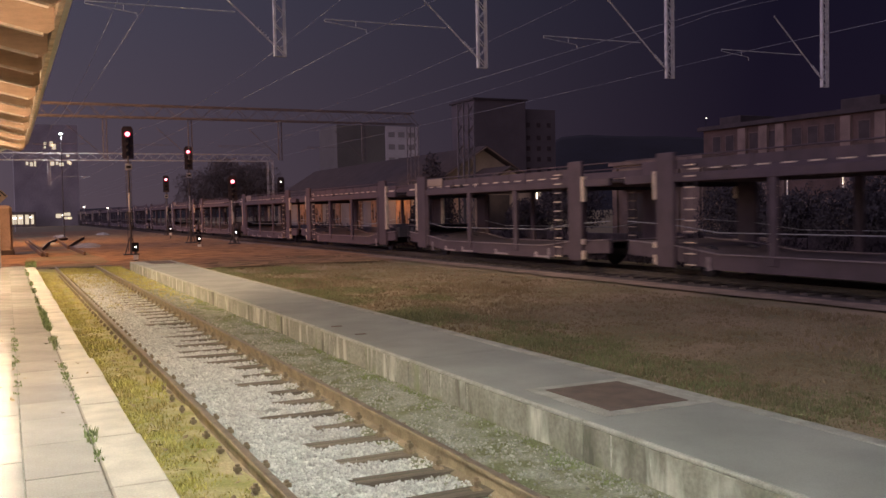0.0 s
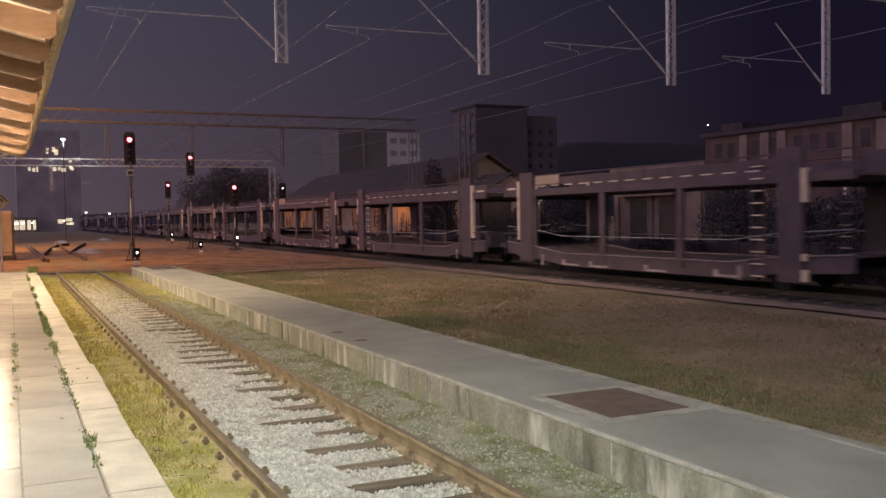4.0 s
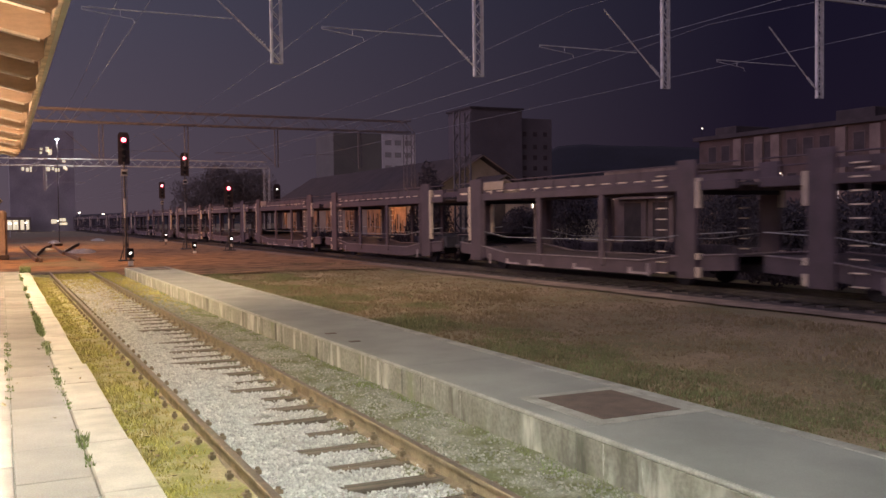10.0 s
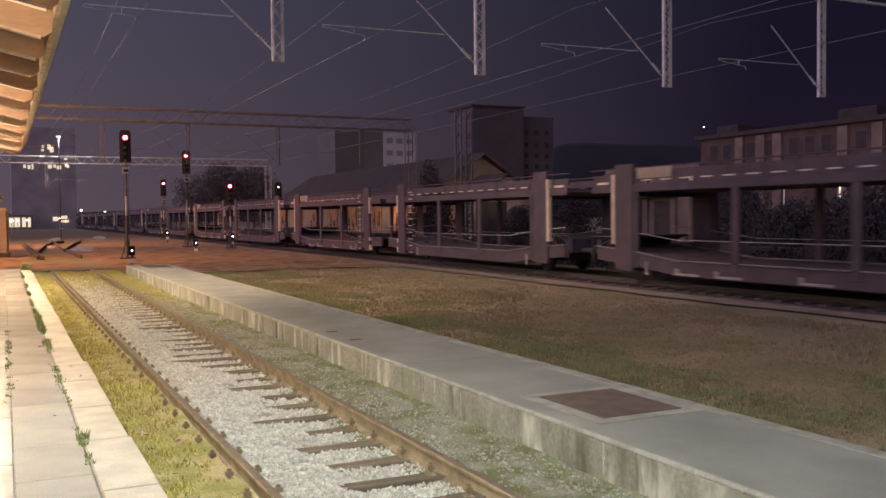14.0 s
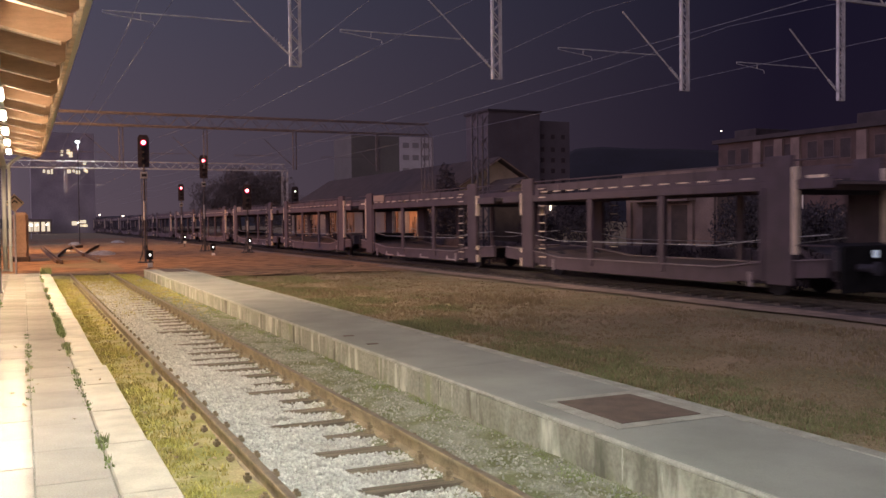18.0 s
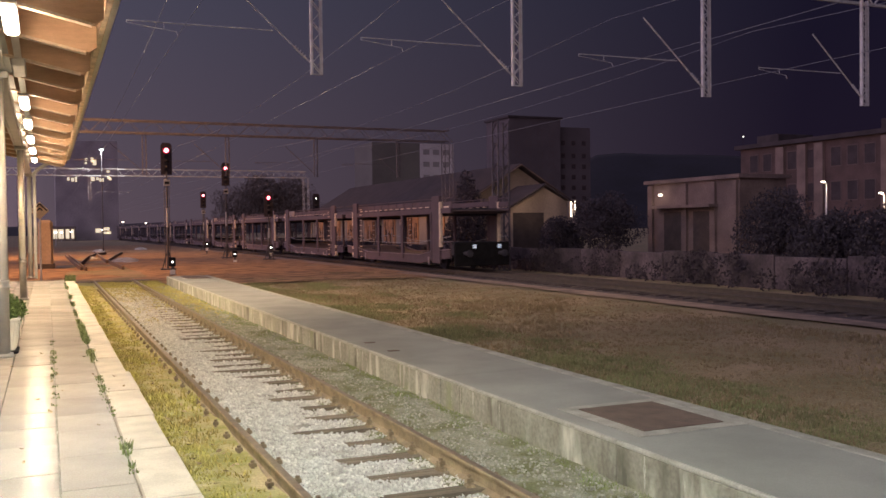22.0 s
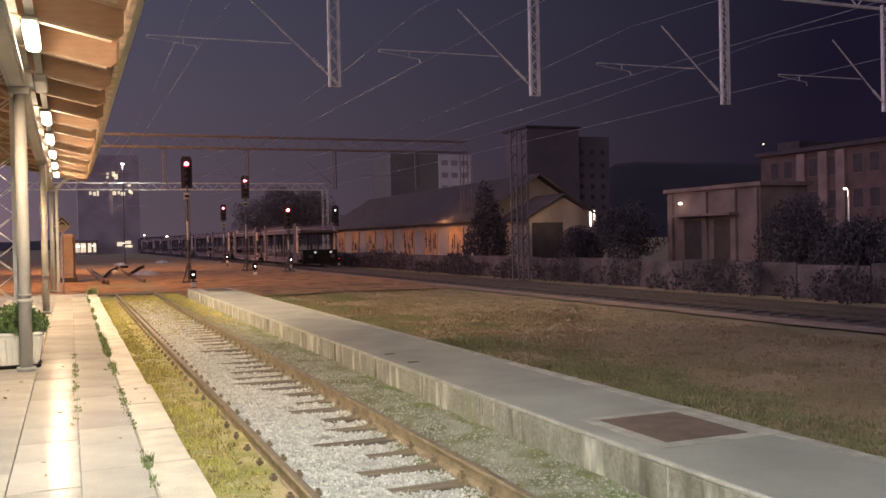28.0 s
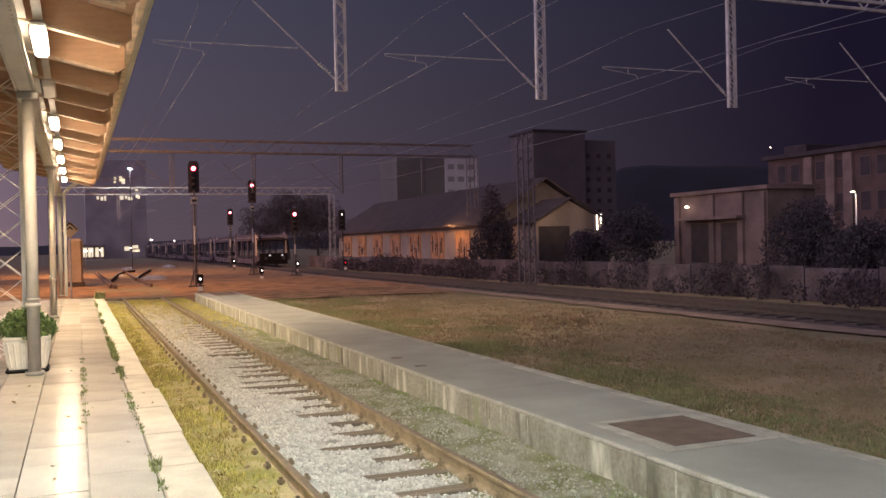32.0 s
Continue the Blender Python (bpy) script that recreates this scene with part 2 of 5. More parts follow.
# distant render paler than near walls, standing in for haze
M_TOWN = mat("haze_paled_render", (0.50, 0.46, 0.47), 0.9, var=0.1, scale=0.2, fine=3, bump=0.0)
M_MIDGALV = mat("dull_galvanised_steel", (0.34, 0.335, 0.335), 0.6, var=0.2, scale=3, fine=30, bump=0.1)
# steel of line mast and middle gantry, toned towards the hazy sky
M_MASTSTEEL = mat("hazed_mast_steel", (0.12, 0.105, 0.115), 0.7, var=0.2, scale=3, fine=30, bump=0.1)
# galvanised steel darkened so that distant parts sink into the haze
M_DARKGALV = mat("dimmed_galvanised_steel", (0.06, 0.055, 0.058), 0.7, var=0.2, scale=3, fine=30, bump=0.1)
M_SLEEPER = mat("weathered_oak_sleeper", (0.19, 0.155, 0.115), 0.9, var=0.35, scale=3, fine=40, bump=0.6, stretch=(0.6, 5, 5), objvar=0.2)
M_WOOD = mat("canopy_planks", (0.54, 0.36, 0.25), 0.7, var=0.12, scale=2.5, fine=30, bump=0.3, stretch=(1, 6, 1), objvar=0.16)
M_RAFTER = mat("canopy_rafter_wood", (0.48, 0.31, 0.205), 0.7, var=0.1, scale=3, fine=30, bump=0.3, stretch=(1, 5, 5))
M_FASCIA = mat("faded_fascia_board", (0.58, 0.46, 0.35), 0.7, var=0.25, scale=3, fine=40, bump=0.3)
M_STEELPAINT = mat("grey_painted_steel", (0.42, 0.41, 0.39), 0.5, var=0.1, scale=2, fine=50, bump=0.08)
M_GALV = mat("galvanised_steel", (0.55, 0.53, 0.52), 0.5, metal=0.15, var=0.15, scale=5, fine=50, bump=0.1)
M_WIRE = mat("dull_wire", (0.24, 0.25, 0.28), 0.6, metal=0.3, var=0.1, bump=0)
M_WHITE = mat("white_paint", (0.75, 0.73, 0.68), 0.5, var=0.08, scale=4, fine=40, bump=0.1)
M_BLACK = mat("black_paint", (0.016, 0.015, 0.016), 0.85, var=0.2, bump=0.1, spec=0.1)
# signal board's black raised towards the sky's purple, as haze would
M_BOARD = mat("haze_lifted_board", (0.045, 0.038, 0.045), 0.85, var=0.2, bump=0.1, spec=0.1)
M_WAGON = mat("maroon_wagon_paint", (0.082, 0.056, 0.067), 0.65, var=0.2, scale=1.5, fine=30, bump=0.15)
M_WAGONDARK = mat("dark_underframe", (0.045, 0.04, 0.052), 0.8, var=0.25, scale=3, fine=40, bump=0.2)
M_DECK = mat("wagon_deck_steel", (0.16, 0.12, 0.12), 0.6, metal=0.2, var=0.25, scale=2, fine=40, bump=0.2)
M_STRIP = mat("cream_reflective_strip", (0.72, 0.58, 0.44), 0.45, var=0.12, scale=4, fine=40, bump=0.05)
M_FITTING = mat("pale_wagon_fitting", (0.34, 0.27, 0.27), 0.5, var=0.25, scale=4, fine=30, bump=0.1)
M_SIGNBOARD = mat("faded_sign_board", (0.34, 0.255, 0.20), 0.6, var=0.15, scale=3, fine=30, bump=0.05)
M_RUT = mat("oily_dirt", (0.15, 0.095, 0.065), 0.95, var=0.35, scale=3, fine=25, bump=0.6)
M_PLASTER = mat("old_plaster", (0.31, 0.24, 0.19), 0.9, var=0.18, scale=0.8, fine=14, bump=0.3, stretch=(1, 1, 0.6))
M_DIMPLASTER = mat("dark_brown_render", (0.18, 0.132, 0.115), 0.9, var=0.22, scale=0.7, fine=12, bump=0.3)
M_PLASTER2 = mat("grey_render", (0.25, 0.205, 0.185), 0.9, var=0.15, scale=0.5, fine=10, bump=0.2)
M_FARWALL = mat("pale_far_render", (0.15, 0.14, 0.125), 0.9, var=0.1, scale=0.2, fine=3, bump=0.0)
M_DARKRAIL = mat("dark_rail_steel", (0.07, 0.055, 0.045), 0.7, var=0.2, scale=4, fine=60, bump=0.1)
# scrub tone holds the purple night haze, close to the wall behind
M_SCRUB = mat("night_scrub", (0.066, 0.054, 0.062), 0.9, spec=0.05, var=0.2, scale=1.5, bump=0, island=0.15)
M_ROOFTILE = mat("dark_roof_tiles", (0.048, 0.037, 0.040), 0.9, var=0.25, scale=1, fine=18, bump=0.5)
M_WINFRAME = mat("brown_window_frame", (0.115, 0.08, 0.072), 0.8, var=0.15, bump=0)
M_DARKBALLAST = mat("dark_ballast_stone", (0.10, 0.078, 0.072), 0.95, var=0.35, scale=2, fine=30, bump=0.8, depth=0.03)
M_DARKWOOD = mat("dark_timber", (0.06, 0.045, 0.04), 0.85, var=0.2, scale=2, fine=20, bump=0.3)
# purple-grey instead of leaf green: night and haze are in the colour
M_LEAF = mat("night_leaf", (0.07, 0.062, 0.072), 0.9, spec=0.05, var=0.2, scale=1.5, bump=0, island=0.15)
M_BARK = mat("bark", (0.09, 0.07, 0.055), 0.95, var=0.3, scale=5, fine=30, bump=0.6)
# far foliage lightened towards the sky, haze put into the leaf colour
M_FARLEAF = mat("hazed_far_leaf", (0.16, 0.135, 0.13), 0.9, var=0.2, scale=0.8, bump=0, island=0.15, spec=0.05)
# paler wagon tone: the sill's painted highlight, and the jacking plates
M_WAGONLIGHT = mat("highlight_and_plate_paint", (0.24, 0.19, 0.20), 0.5, var=0.25, scale=4, fine=30, bump=0.1)
M_POTLEAF = mat("shrub_leaf", (0.12, 0.19, 0.06), 0.55, var=0.3, scale=6, bump=0, island=0.4)
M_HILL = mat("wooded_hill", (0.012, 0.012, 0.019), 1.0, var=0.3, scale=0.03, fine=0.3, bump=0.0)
M_GLASS = mat("dark_window_glass", (0.02, 0.02, 0.025), 0.08, var=0.1, bump=0)
M_FARPANE = mat("dull_far_glass", (0.26, 0.24, 0.24), 0.5, var=0.1, bump=0)
# sign yellow shifted to orange, the sodium light mixed into the paint
M_YELLOW = mat("sodium_tinted_sign_paint", (0.62, 0.42, 0.27), 0.5, var=0.1, scale=5, bump=0.05)
G_TUBE = glow("lit_tube_diffuser", (1.0, 0.86, 0.66), 14)
G_RED = glow("red_signal_lens", (1.0, 0.02, 0.07), 2.2)
# pinkish disc that draws the overbright centre of a red lamp
G_REDCORE = glow("red_signal_glare", (1.0, 0.62, 0.7), 5)
G_WHITE = glow("white_signal_lens", (1.0, 0.93, 0.85), 7)
G_WARMWIN = glow("lit_window", (1.0, 0.85, 0.6), 0.8)
G_STREET = glow("street_lamp_head", (1.0, 0.86, 0.7), 6)
G_PLATE = glow("tail_marker_glow", (0.75, 0.85, 1.0), 0.34)

# ---- builders ----


def box(bm, x0, x1, y0, y1, z0, z1, bevel=0.0):
    """Adds a box, with chamfered edges where bevel is given."""
    r = bmesh.ops.create_cube(bm, size=1.0)
    vs = r["verts"]
    for v in vs:
        v.co = Vector(((x0 + x1) / 2 + v.co.x * (x1 - x0), (y0 + y1) / 2 + v.co.y * (y1 - y0), (z0 + z1) / 2 + v.co.z * (z1 - z0)))
    if bevel:
        es = list({e for v in vs for e in v.link_edges})
        bmesh.ops.bevel(bm, geom=es, offset=bevel, segments=1, affect="EDGES", profile=0.5)
    return vs


def rod(bm, a, b, r0, r1=None, n=8):
    """Adds a round bar from a to b."""
    a, b = Vector(a), Vector(b)
    d = b - a
    m = Matrix.Translation((a + b) / 2) @ d.to_track_quat("Z", "Y").to_matrix().to_4x4()
    bmesh.ops.create_cone(bm, cap_ends=True, segments=n, radius1=r0, radius2=r0 if r1 is None else r1, depth=d.length, matrix=m)


def bar(bm, a, b, w, h, up=(0, 0, 1)):
    """Adds a flat bar of section w by h from a to b."""
    a, b = Vector(a), Vector(b)
    d = (b - a).normalized()
    s = d.cross(Vector(up))
    s = s.normalized() if s.length > 1e-6 else Vector((1, 0, 0))
    u = s.cross(d)
    vs = [bm.verts.new(p + s * i * w / 2 + u * j * h / 2) for p in (a, b) for i, j in ((-1, -1), (1, -1), (1, 1), (-1, 1))]
    for f in ((0, 1, 2, 3), (7, 6, 5, 4), (0, 4, 5, 1), (1, 5, 6, 2), (2, 6, 7, 3), (3, 7, 4, 0)):
        bm.faces.new([vs[i] for i in f])


def sweep(bm, way, w, h):
    """Adds one bar of section w by h that runs along the points of way, mostly along y."""
    rings = [[bm.verts.new(p + Vector((i * w / 2, 0, j * h / 2))) for i, j in ((-1, -1), (1, -1), (1, 1), (-1, 1))] for p in way]
    for a, b in zip(rings, rings[1:]):
        for q in range(4):
            bm.faces.new((a[q], a[(q + 1) % 4], b[(q + 1) % 4], b[q]))
    bm.faces.new(rings[0][::-1])
    bm.faces.new(rings[-1])


def prism(bm, outline, y0, y1):
    """Adds an extrusion along y of an outline of (x, z)."""
    a = [bm.verts.new((x, y0, z)) for x, z in outline]
    b = [bm.verts.new((x, y1, z)) for x, z in outline]
    n = len(outline)
    bm.faces.new(a)
    bm.faces.new(b[::-1])
    for i in range(n):
        bm.faces.new((a[i], b[i], b[(i + 1) % n], a[(i + 1) % n]))
    bmesh.ops.recalc_face_normals(bm, faces=bm.faces)


def mesh_of(name, bm, material, smooth=False):
    me = bpy.data.meshes.new(name)
    bmesh.ops.recalc_face_normals(bm, faces=bm.faces)
    bm.to_mesh(me)
    bm.free()
    me.materials.append(material)
    if smooth:
        for p in me.polygons:
            p.use_smooth = True
    return me


def part(name, bm, material, parent, label="", smooth=False):
    ob = new(name, mesh_of(name, bm, material, smooth))
    ob.parent = parent
    if label:
        tagged(ob, label)
    return ob


def share(name, me, parent, m):
    ob = new(name, me)
    ob.parent = parent
    ob.matrix_basis = m
    return ob


def thing(name, label, category, x=0, y=0, z=0, rz=0, group="", kind=""):
    ob = new(name)
    ob.empty_display_size = 0.2
    ob.matrix_basis = pose(x, y, z, 0, 0, rz)
    return tagged(ob, label, category, group, kind)


def setting(name, bm, material, label, smooth=False, kind="structure", category="ground"):
    return tagged(new(name, mesh_of(name, bm, material, smooth)), label, category, "", kind)


def soup(name, verts, faces, material, parent=None, smooth=False):
    me = bpy.data.meshes.new(name)
    me.from_pydata(verts, [], faces)
    me.materials.append(material)
    if smooth:
        for p in me.polygons:
            p.use_smooth = True
    ob = new(name, me)
    ob.parent = parent
    return ob


B = bmesh.new

# ---- ground, track and platforms ----
GZ = -0.22
TRAIN_X = 16.45


def ground_height(x, y):
    if x > 4.1 and y < 160 and x < 13.2:
        return GZ + 0.07 * noise.noise((x * 0.5, y * 0.3, 3.1)) + 0.03 * noise.noise((x * 2.1, y * 1.7, 9.0))
    return GZ


def build_ground():
    xs = [-900, -300, -120, -60, -30, -12, -7, -4, -0.86, 0, 1.5, 2.5] + [4.06 + 0.45 * i for i in range(22)] + [14.3, 15, 18, 20.5, 24, 30, 40, 60, 90, 140, 220, 400, 900, 1800]
    ys = [-700, -200, -60, -20] + [-6 + 0.6 * i for i in range(80)] + [44 + 3 * i for i in range(30)] + [140, 170, 220, 300, 450, 700, 1200, 2200]
    verts = [(x, y, ground_height(x, y)) for y in ys for x in xs]
    n = len(xs)
    faces = [(j * n + i, j * n + i + 1, (j + 1) * n + i + 1, (j + 1) * n + i) for j in range(len(ys) - 1) for i in range(n - 1)]
    ob = soup("ground", verts, faces, M_GROUND, smooth=True)
    tagged(ob, "rough dark soil and grass between the tracks", "ground", "", "structure")


def slab(name, x0, x1, y0, y1, z0, z1, material, label, category="ground", bevel=0.0):
    bm = B()
    box(bm, x0, x1, y0, y1, z0, z1, bevel)
    return setting(name, bm, material, label, category=category)


RAIL_OUT = [(-0.075, -0.16), (0.075, -0.16), (0.075, -0.148), (0.012, -0.13), (0.012, -0.045), (0.036, -0.032), (0.036, -0.004), (0.028, 0.0), (-0.028, 0.0), (-0.036, -0.004), (-0.036, -0.032), (-0.012, -0.045), (-0.012, -0.13), (-0.075, -0.148)]


def sleeper_mesh(name, length, material, seed):
    rng = random.Random(seed)
    bm = B()
    box(bm, -length / 2, length / 2, -0.115, 0.115, -0.13, 0, 0.018)
    for v in bm.verts:
        v.co += Vector((rng.uniform(-0.015, 0.015), rng.uniform(-0.008, 0.008), rng.uniform(-0.006, 0.006)))
    return mesh_of(name, bm, material)


def build_track(cx, y0, y1, label, detailed):
    t = thing("railway_track", label, "track", cx, 0, 0, kind="structure")
    for sx in (-0.7535, 0.7535):
        bm = B()
        prism(bm, RAIL_OUT, y0, y1)
        r = part("rail", bm, M_RAIL if detailed else M_DARKRAIL, t, "rusty steel rail with a worn head")
        r.location.x = sx
        bm = B()
        box(bm, -0.027, 0.027, y0, y1, 0.0, 0.003)
        part("running_surface", bm, M_RAILTOP if detailed else M_DARKRAIL, r)
    metres = [sleeper_mesh("sleeper", 2.5, M_SLEEPER, i) for i in range(4)]
    bm = B()
    box(bm, -0.038, 0.038, -0.05, 0.05, 0, 0.035, 0.008)
    rod(bm, (0, 0, 0.03), (0, 0, 0.11), 0.019, n=6)
    box(bm, -0.028, 0.028, -0.028, 0.028, 0.055, 0.088)
    clip = mesh_of("rail_clip", bm, M_CLIP)
    rng = random.Random(int(cx * 10))
    if detailed:
        y = 2.33 - 15 * 0.645
        while y < 38.5:
            yy = y + rng.uniform(-0.025, 0.025)
            share("sleeper", metres[rng.randrange(4)], t, pose(rng.uniform(-0.04, 0.04), yy, -0.136 + rng.uniform(-0.012, 0.008), 0, rng.uniform(-0.4, 0.4), rng.uniform(-1.2, 1.2)))
            if y < 34:
                for sx in (-0.7535, 0.7535):
                    for o in (-0.115, 0.115):
                        share("rail_clip", clip, t, pose(sx + o, yy + rng.uniform(-0.03, 0.03), -0.15, 0, 0, rng.uniform(-12, 12)))
            y += 0.645
    verts, faces = [], []
    y = 39.0 if detailed else y0
    while y < min(y1, 220):
        b = len(verts)
        for dx, dy, dz in ((-1.25, -0.115, -0.25), (1.25, -0.115, -0.25), (1.25, 0.115, -0.25), (-1.25, 0.115, -0.25), (-1.25, -0.115, -0.15), (1.25, -0.115, -0.15), (1.25, 0.115, -0.15), (-1.25, 0.115, -0.15)):
            verts.append((dx, y + dy, dz))
        faces += [tuple(b + i for i in f) for f in ((4, 5, 6, 7), (0, 1, 5, 4), (2, 3, 7, 6), (1, 2, 6, 5), (3, 0, 4, 7))]
        y += 0.66
    far = soup("far_sleepers", verts, faces, M_SLEEPER if detailed else M_DARKBALLAST, t)
    tagged(far, kind="stuff")


STONE_FACES = ((0, 2, 4), (2, 1, 4), (1, 3, 4), (3, 0, 4), (2, 0, 5), (1, 2, 5), (3, 1, 5), (0, 3, 5))


def scatter_stones(name, count, pick, material, label, seed, size=(0.010, 0.024)):
    rng = random.Random(seed)
    verts, faces = [], []
    for _ in range(count):
        x, y, z = pick(rng)
        s = rng.uniform(*size)
        e = Euler((rng.uniform(0, 6.3), rng.uniform(0, 6.3), rng.uniform(0, 6.3))).to_matrix()
        b = len(verts)
        for v in ((1, 0, 0), (-1, 0, 0), (0, 1, 0), (0, -1, 0), (0, 0, 1), (0, 0, -1)):
            p = e @ Vector([c * s * rng.uniform(0.65, 1.25) for c in v])
            verts.append((x + p.x, y + p.y, z + p.z))
        faces += [(b + i, b + j, b + k) for i, j, k in STONE_FACES]
    ob = soup(name, verts, faces, material)
    tagged(ob, label, "ballast", "", "stuff")


def scatter_grass(name, count, pick, material, label, seed, height=(0.05, 0.16), blades=5, width=0.006):
    rng = random.Random(seed)
    verts, faces = [], []
    for _ in range(count):
        x, y, z, k = pick(rng)
        for _ in range(blades):
            a = rng.uniform(0, 6.283)
            h = rng.uniform(*height) * k
            lean = rng.uniform(0.2, 0.8) * h
            bx, by = x + rng.uniform(-0.04, 0.04), y + rng.uniform(-0.04, 0.04)
            w = width * rng.uniform(0.7, 1.6) * max(1, k)
            cx, cy = math.cos(a), math.sin(a)
            b = len(verts)
            verts += [(bx - cy * w, by + cx * w, z), (bx + cy * w, by - cx * w, z),
                      (bx + cx * lean * 0.4 + cy * w * 0.7, by + cy * lean * 0.4 - cx * w * 0.7, z + h * 0.6),
                      (bx + cx * lean * 0.4 - cy * w * 0.7, by + cy * lean * 0.4 + cx * w * 0.7, z + h * 0.6),
                      (bx + cx * lean, by + cy * lean, z + h)]
            faces += [(b, b + 1, b + 2, b + 3), (b + 3, b + 2, b + 4)]
    ob = soup(name, verts, faces, material)
    tagged(ob, label, "grass", "", "stuff")


def sleeper_start(y):
    """Where the ballast leaves the sleeper nearest to y bare."""
    k = round((y - 2.33) / 0.645)
    return 0.74 + 0.42 * noise.noise((k * 1.7, 0.3, 0.9)) - 0.006 * max(0, y - 10)


def bed_z(x, y):
    hump = 0.035 * noise.noise((x * 3, y * 2.2, 0.5)) + 0.02 * noise.noise((x * 9, y * 8, 1.5))
    if x < -0.03:
        return -0.22 + hump
    if x > 1.56:
        return -0.122 + 0.7 * hump
    bare = min(1, max(0, (x - sleeper_start(y) + 0.12) / 0.2))
    bare *= 1 - 0.55 * min(1, max(0, (y - 18) / 14))
    return (-0.118 + 0.6 * hump) * (1 - bare) + (-0.172 + 0.35 * hump) * bare


def build_near_track():
    # ballast bed: gently humped between the platforms
    xs = [-0.84 + 0.08 * i for i in range(43)]
    ys = [-8.0 + 0.16 * i for i in range(296)]
    verts, faces = [], []
    for y in ys:
        for x in xs:
            verts.append((x, y, bed_z(x, y)))
    n = len(xs)
    for j in range(len(ys) - 1):
        for i in range(n - 1):
            faces.append((j * n + i, j * n + i + 1, (j + 1) * n + i + 1, (j + 1) * n + i))
    # the grown-over strip along the station platform lies over the bed
    vx = [-0.84 + 0.089 * i for i in range(10)]
    vv, vf = [], []
    for y in ys:
        for i, x in enumerate(vx):
            edge = 0.05 * noise.noise((y * 0.9, 5.0, 2.0)) if i == 9 else 0
            lift = 0.025 + 0.045 * noise.noise((x * 4, y * 2.5, 7.7)) if i < 8 else 0.022 + 0.02 * noise.noise((y * 3.1, i * 2.0, 4.4))
            vv.append((x + edge, y, -0.135 + lift))
    for j in range(len(ys) - 1):
        for i in range(9):
            vf.append((j * 10 + i, j * 10 + i + 1, (j + 1) * 10 + i + 1, (j + 1) * 10 + i))
    tagged(soup("verge", vv, vf, M_VERGE, smooth=True), "yellowish grassy soil along the platform foot", "verge", "", "structure")
    ob = soup("ballast", verts, faces, M_BALLAST_BED, smooth=True)
    tagged(ob, "pale crushed stone ballast with sleepers showing through", "ballast", "", "structure")
    build_track(0.7535, -8.0, 39.5, "rusty track on timber sleepers in pale ballast", True)

    def on_bed(rng):
        y = 2.2 + 33 * rng.random() ** 1.9
        while True:
            x = rng.uniform(-0.5, 2.42)
            if abs(x) < 0.05 or abs(x - 1.507) < 0.05:
                continue
            if x < -0.06 or (x < 0.05 and rng.random() < 0.9):
                continue
            if x > 1.95 and rng.random() < 0.45:
                continue
            k = (y - 2.33) / 0.645
            near_sleeper = abs(k - round(k)) * 0.645 < 0.105
            start = sleeper_start(y)
            if x > 1.56 or (x > 1.22 and rng.random() < 0.45):
                continue
            bare = (0.05 + 0.13 * min(1, max(0, (x - start) / 0.5))) * (0.85 + 0.5 * noise.noise((round(k) * 2.3, 4.0, 0.2)))
            if x > start and x < 1.45 and abs(k - round(k)) * 0.645 < bare and rng.random() < 0.97:
                continue
            lift = 0.03 if not near_sleeper else 0.008
            return x, y, bed_z(x, y) + lift * rng.random()
    scatter_stones("ballast_stones", 78000, on_bed, M_STONE, "loose pale crushed stones between the rails", 3, (0.008, 0.021))

    def right_bed(rng):
        while True:
            x, y = 1.6 + 0.86 * rng.random() ** 1.5, 3.2 + 32 * rng.random() ** 1.7
            if noise.noise((x * 2.5, y * 1.3, 6.0)) > -0.15 or rng.random() < 0.3:
                return x, y, bed_z(x, y) + 0.012 + 0.015 * rng.random()
    scatter_stones("side_stones", 8000, right_bed, M_GREYSTONE, "mossy grey stones at the foot of the island platform", 14, (0.008, 0.019))
    # mossy gravel over the bed beside the island platform
    mx = [1.6, 1.75, 1.9, 2.05, 2.2, 2.35, 2.52]
    mv = [(x + (0.05 * noise.noise((y * 2.0, 3.0, 3.0)) if i == 0 else 0), y, bed_z(x, y) + (0.012 if i else -0.004)) for y in ys for i, x in enumerate(mx)]
    mf = [(j * 7 + i, j * 7 + i + 1, (j + 1) * 7 + i + 1, (j + 1) * 7 + i) for j in range(len(ys) - 1) for i in range(6)]
    tagged(soup("verge_east", mv, mf, M_MOSSY, smooth=True), "mossy grey-green gravel along the island platform", "verge", "", "structure")
    # brown-green dirt gathered against the foot of the rail
    rv = [(x, y, bed_z(x, y) + z + 0.02 * noise.noise((x * 6, y * 5, 2.0))) for y in ys for x, z in ((1.2 + 0.06 * noise.noise((y * 3, 1.0, 1.0)), -0.02), (1.3, 0.004), (1.4, 0.016), (1.47, 0.01))]
    rf = [(j * 4 + i, j * 4 + i + 1, (j + 1) * 4 + i + 1, (j + 1) * 4 + i) for j in range(len(ys) - 1) for i in range(3)]
    tagged(soup("rail_foot_dirt", rv, rf, M_MOSSY, smooth=True), "brown mossy dirt along the rail", "ground", "", "structure")

    def overgrown(rng):
        while True:
            x, y = rng.uniform(-0.3, 2.4), 20 + 19 * rng.random()
            if abs(x) > 0.06 and abs(x - 1.507) > 0.06 and rng.random() < ((y - 18) / 20) ** 2 * (0.5 + noise.noise((x * 1.2, y * 0.5, 3.0)) + 0.3 * abs(x - 0.75)):
                return x, y, bed_z(x, y) - 0.01, 0.8
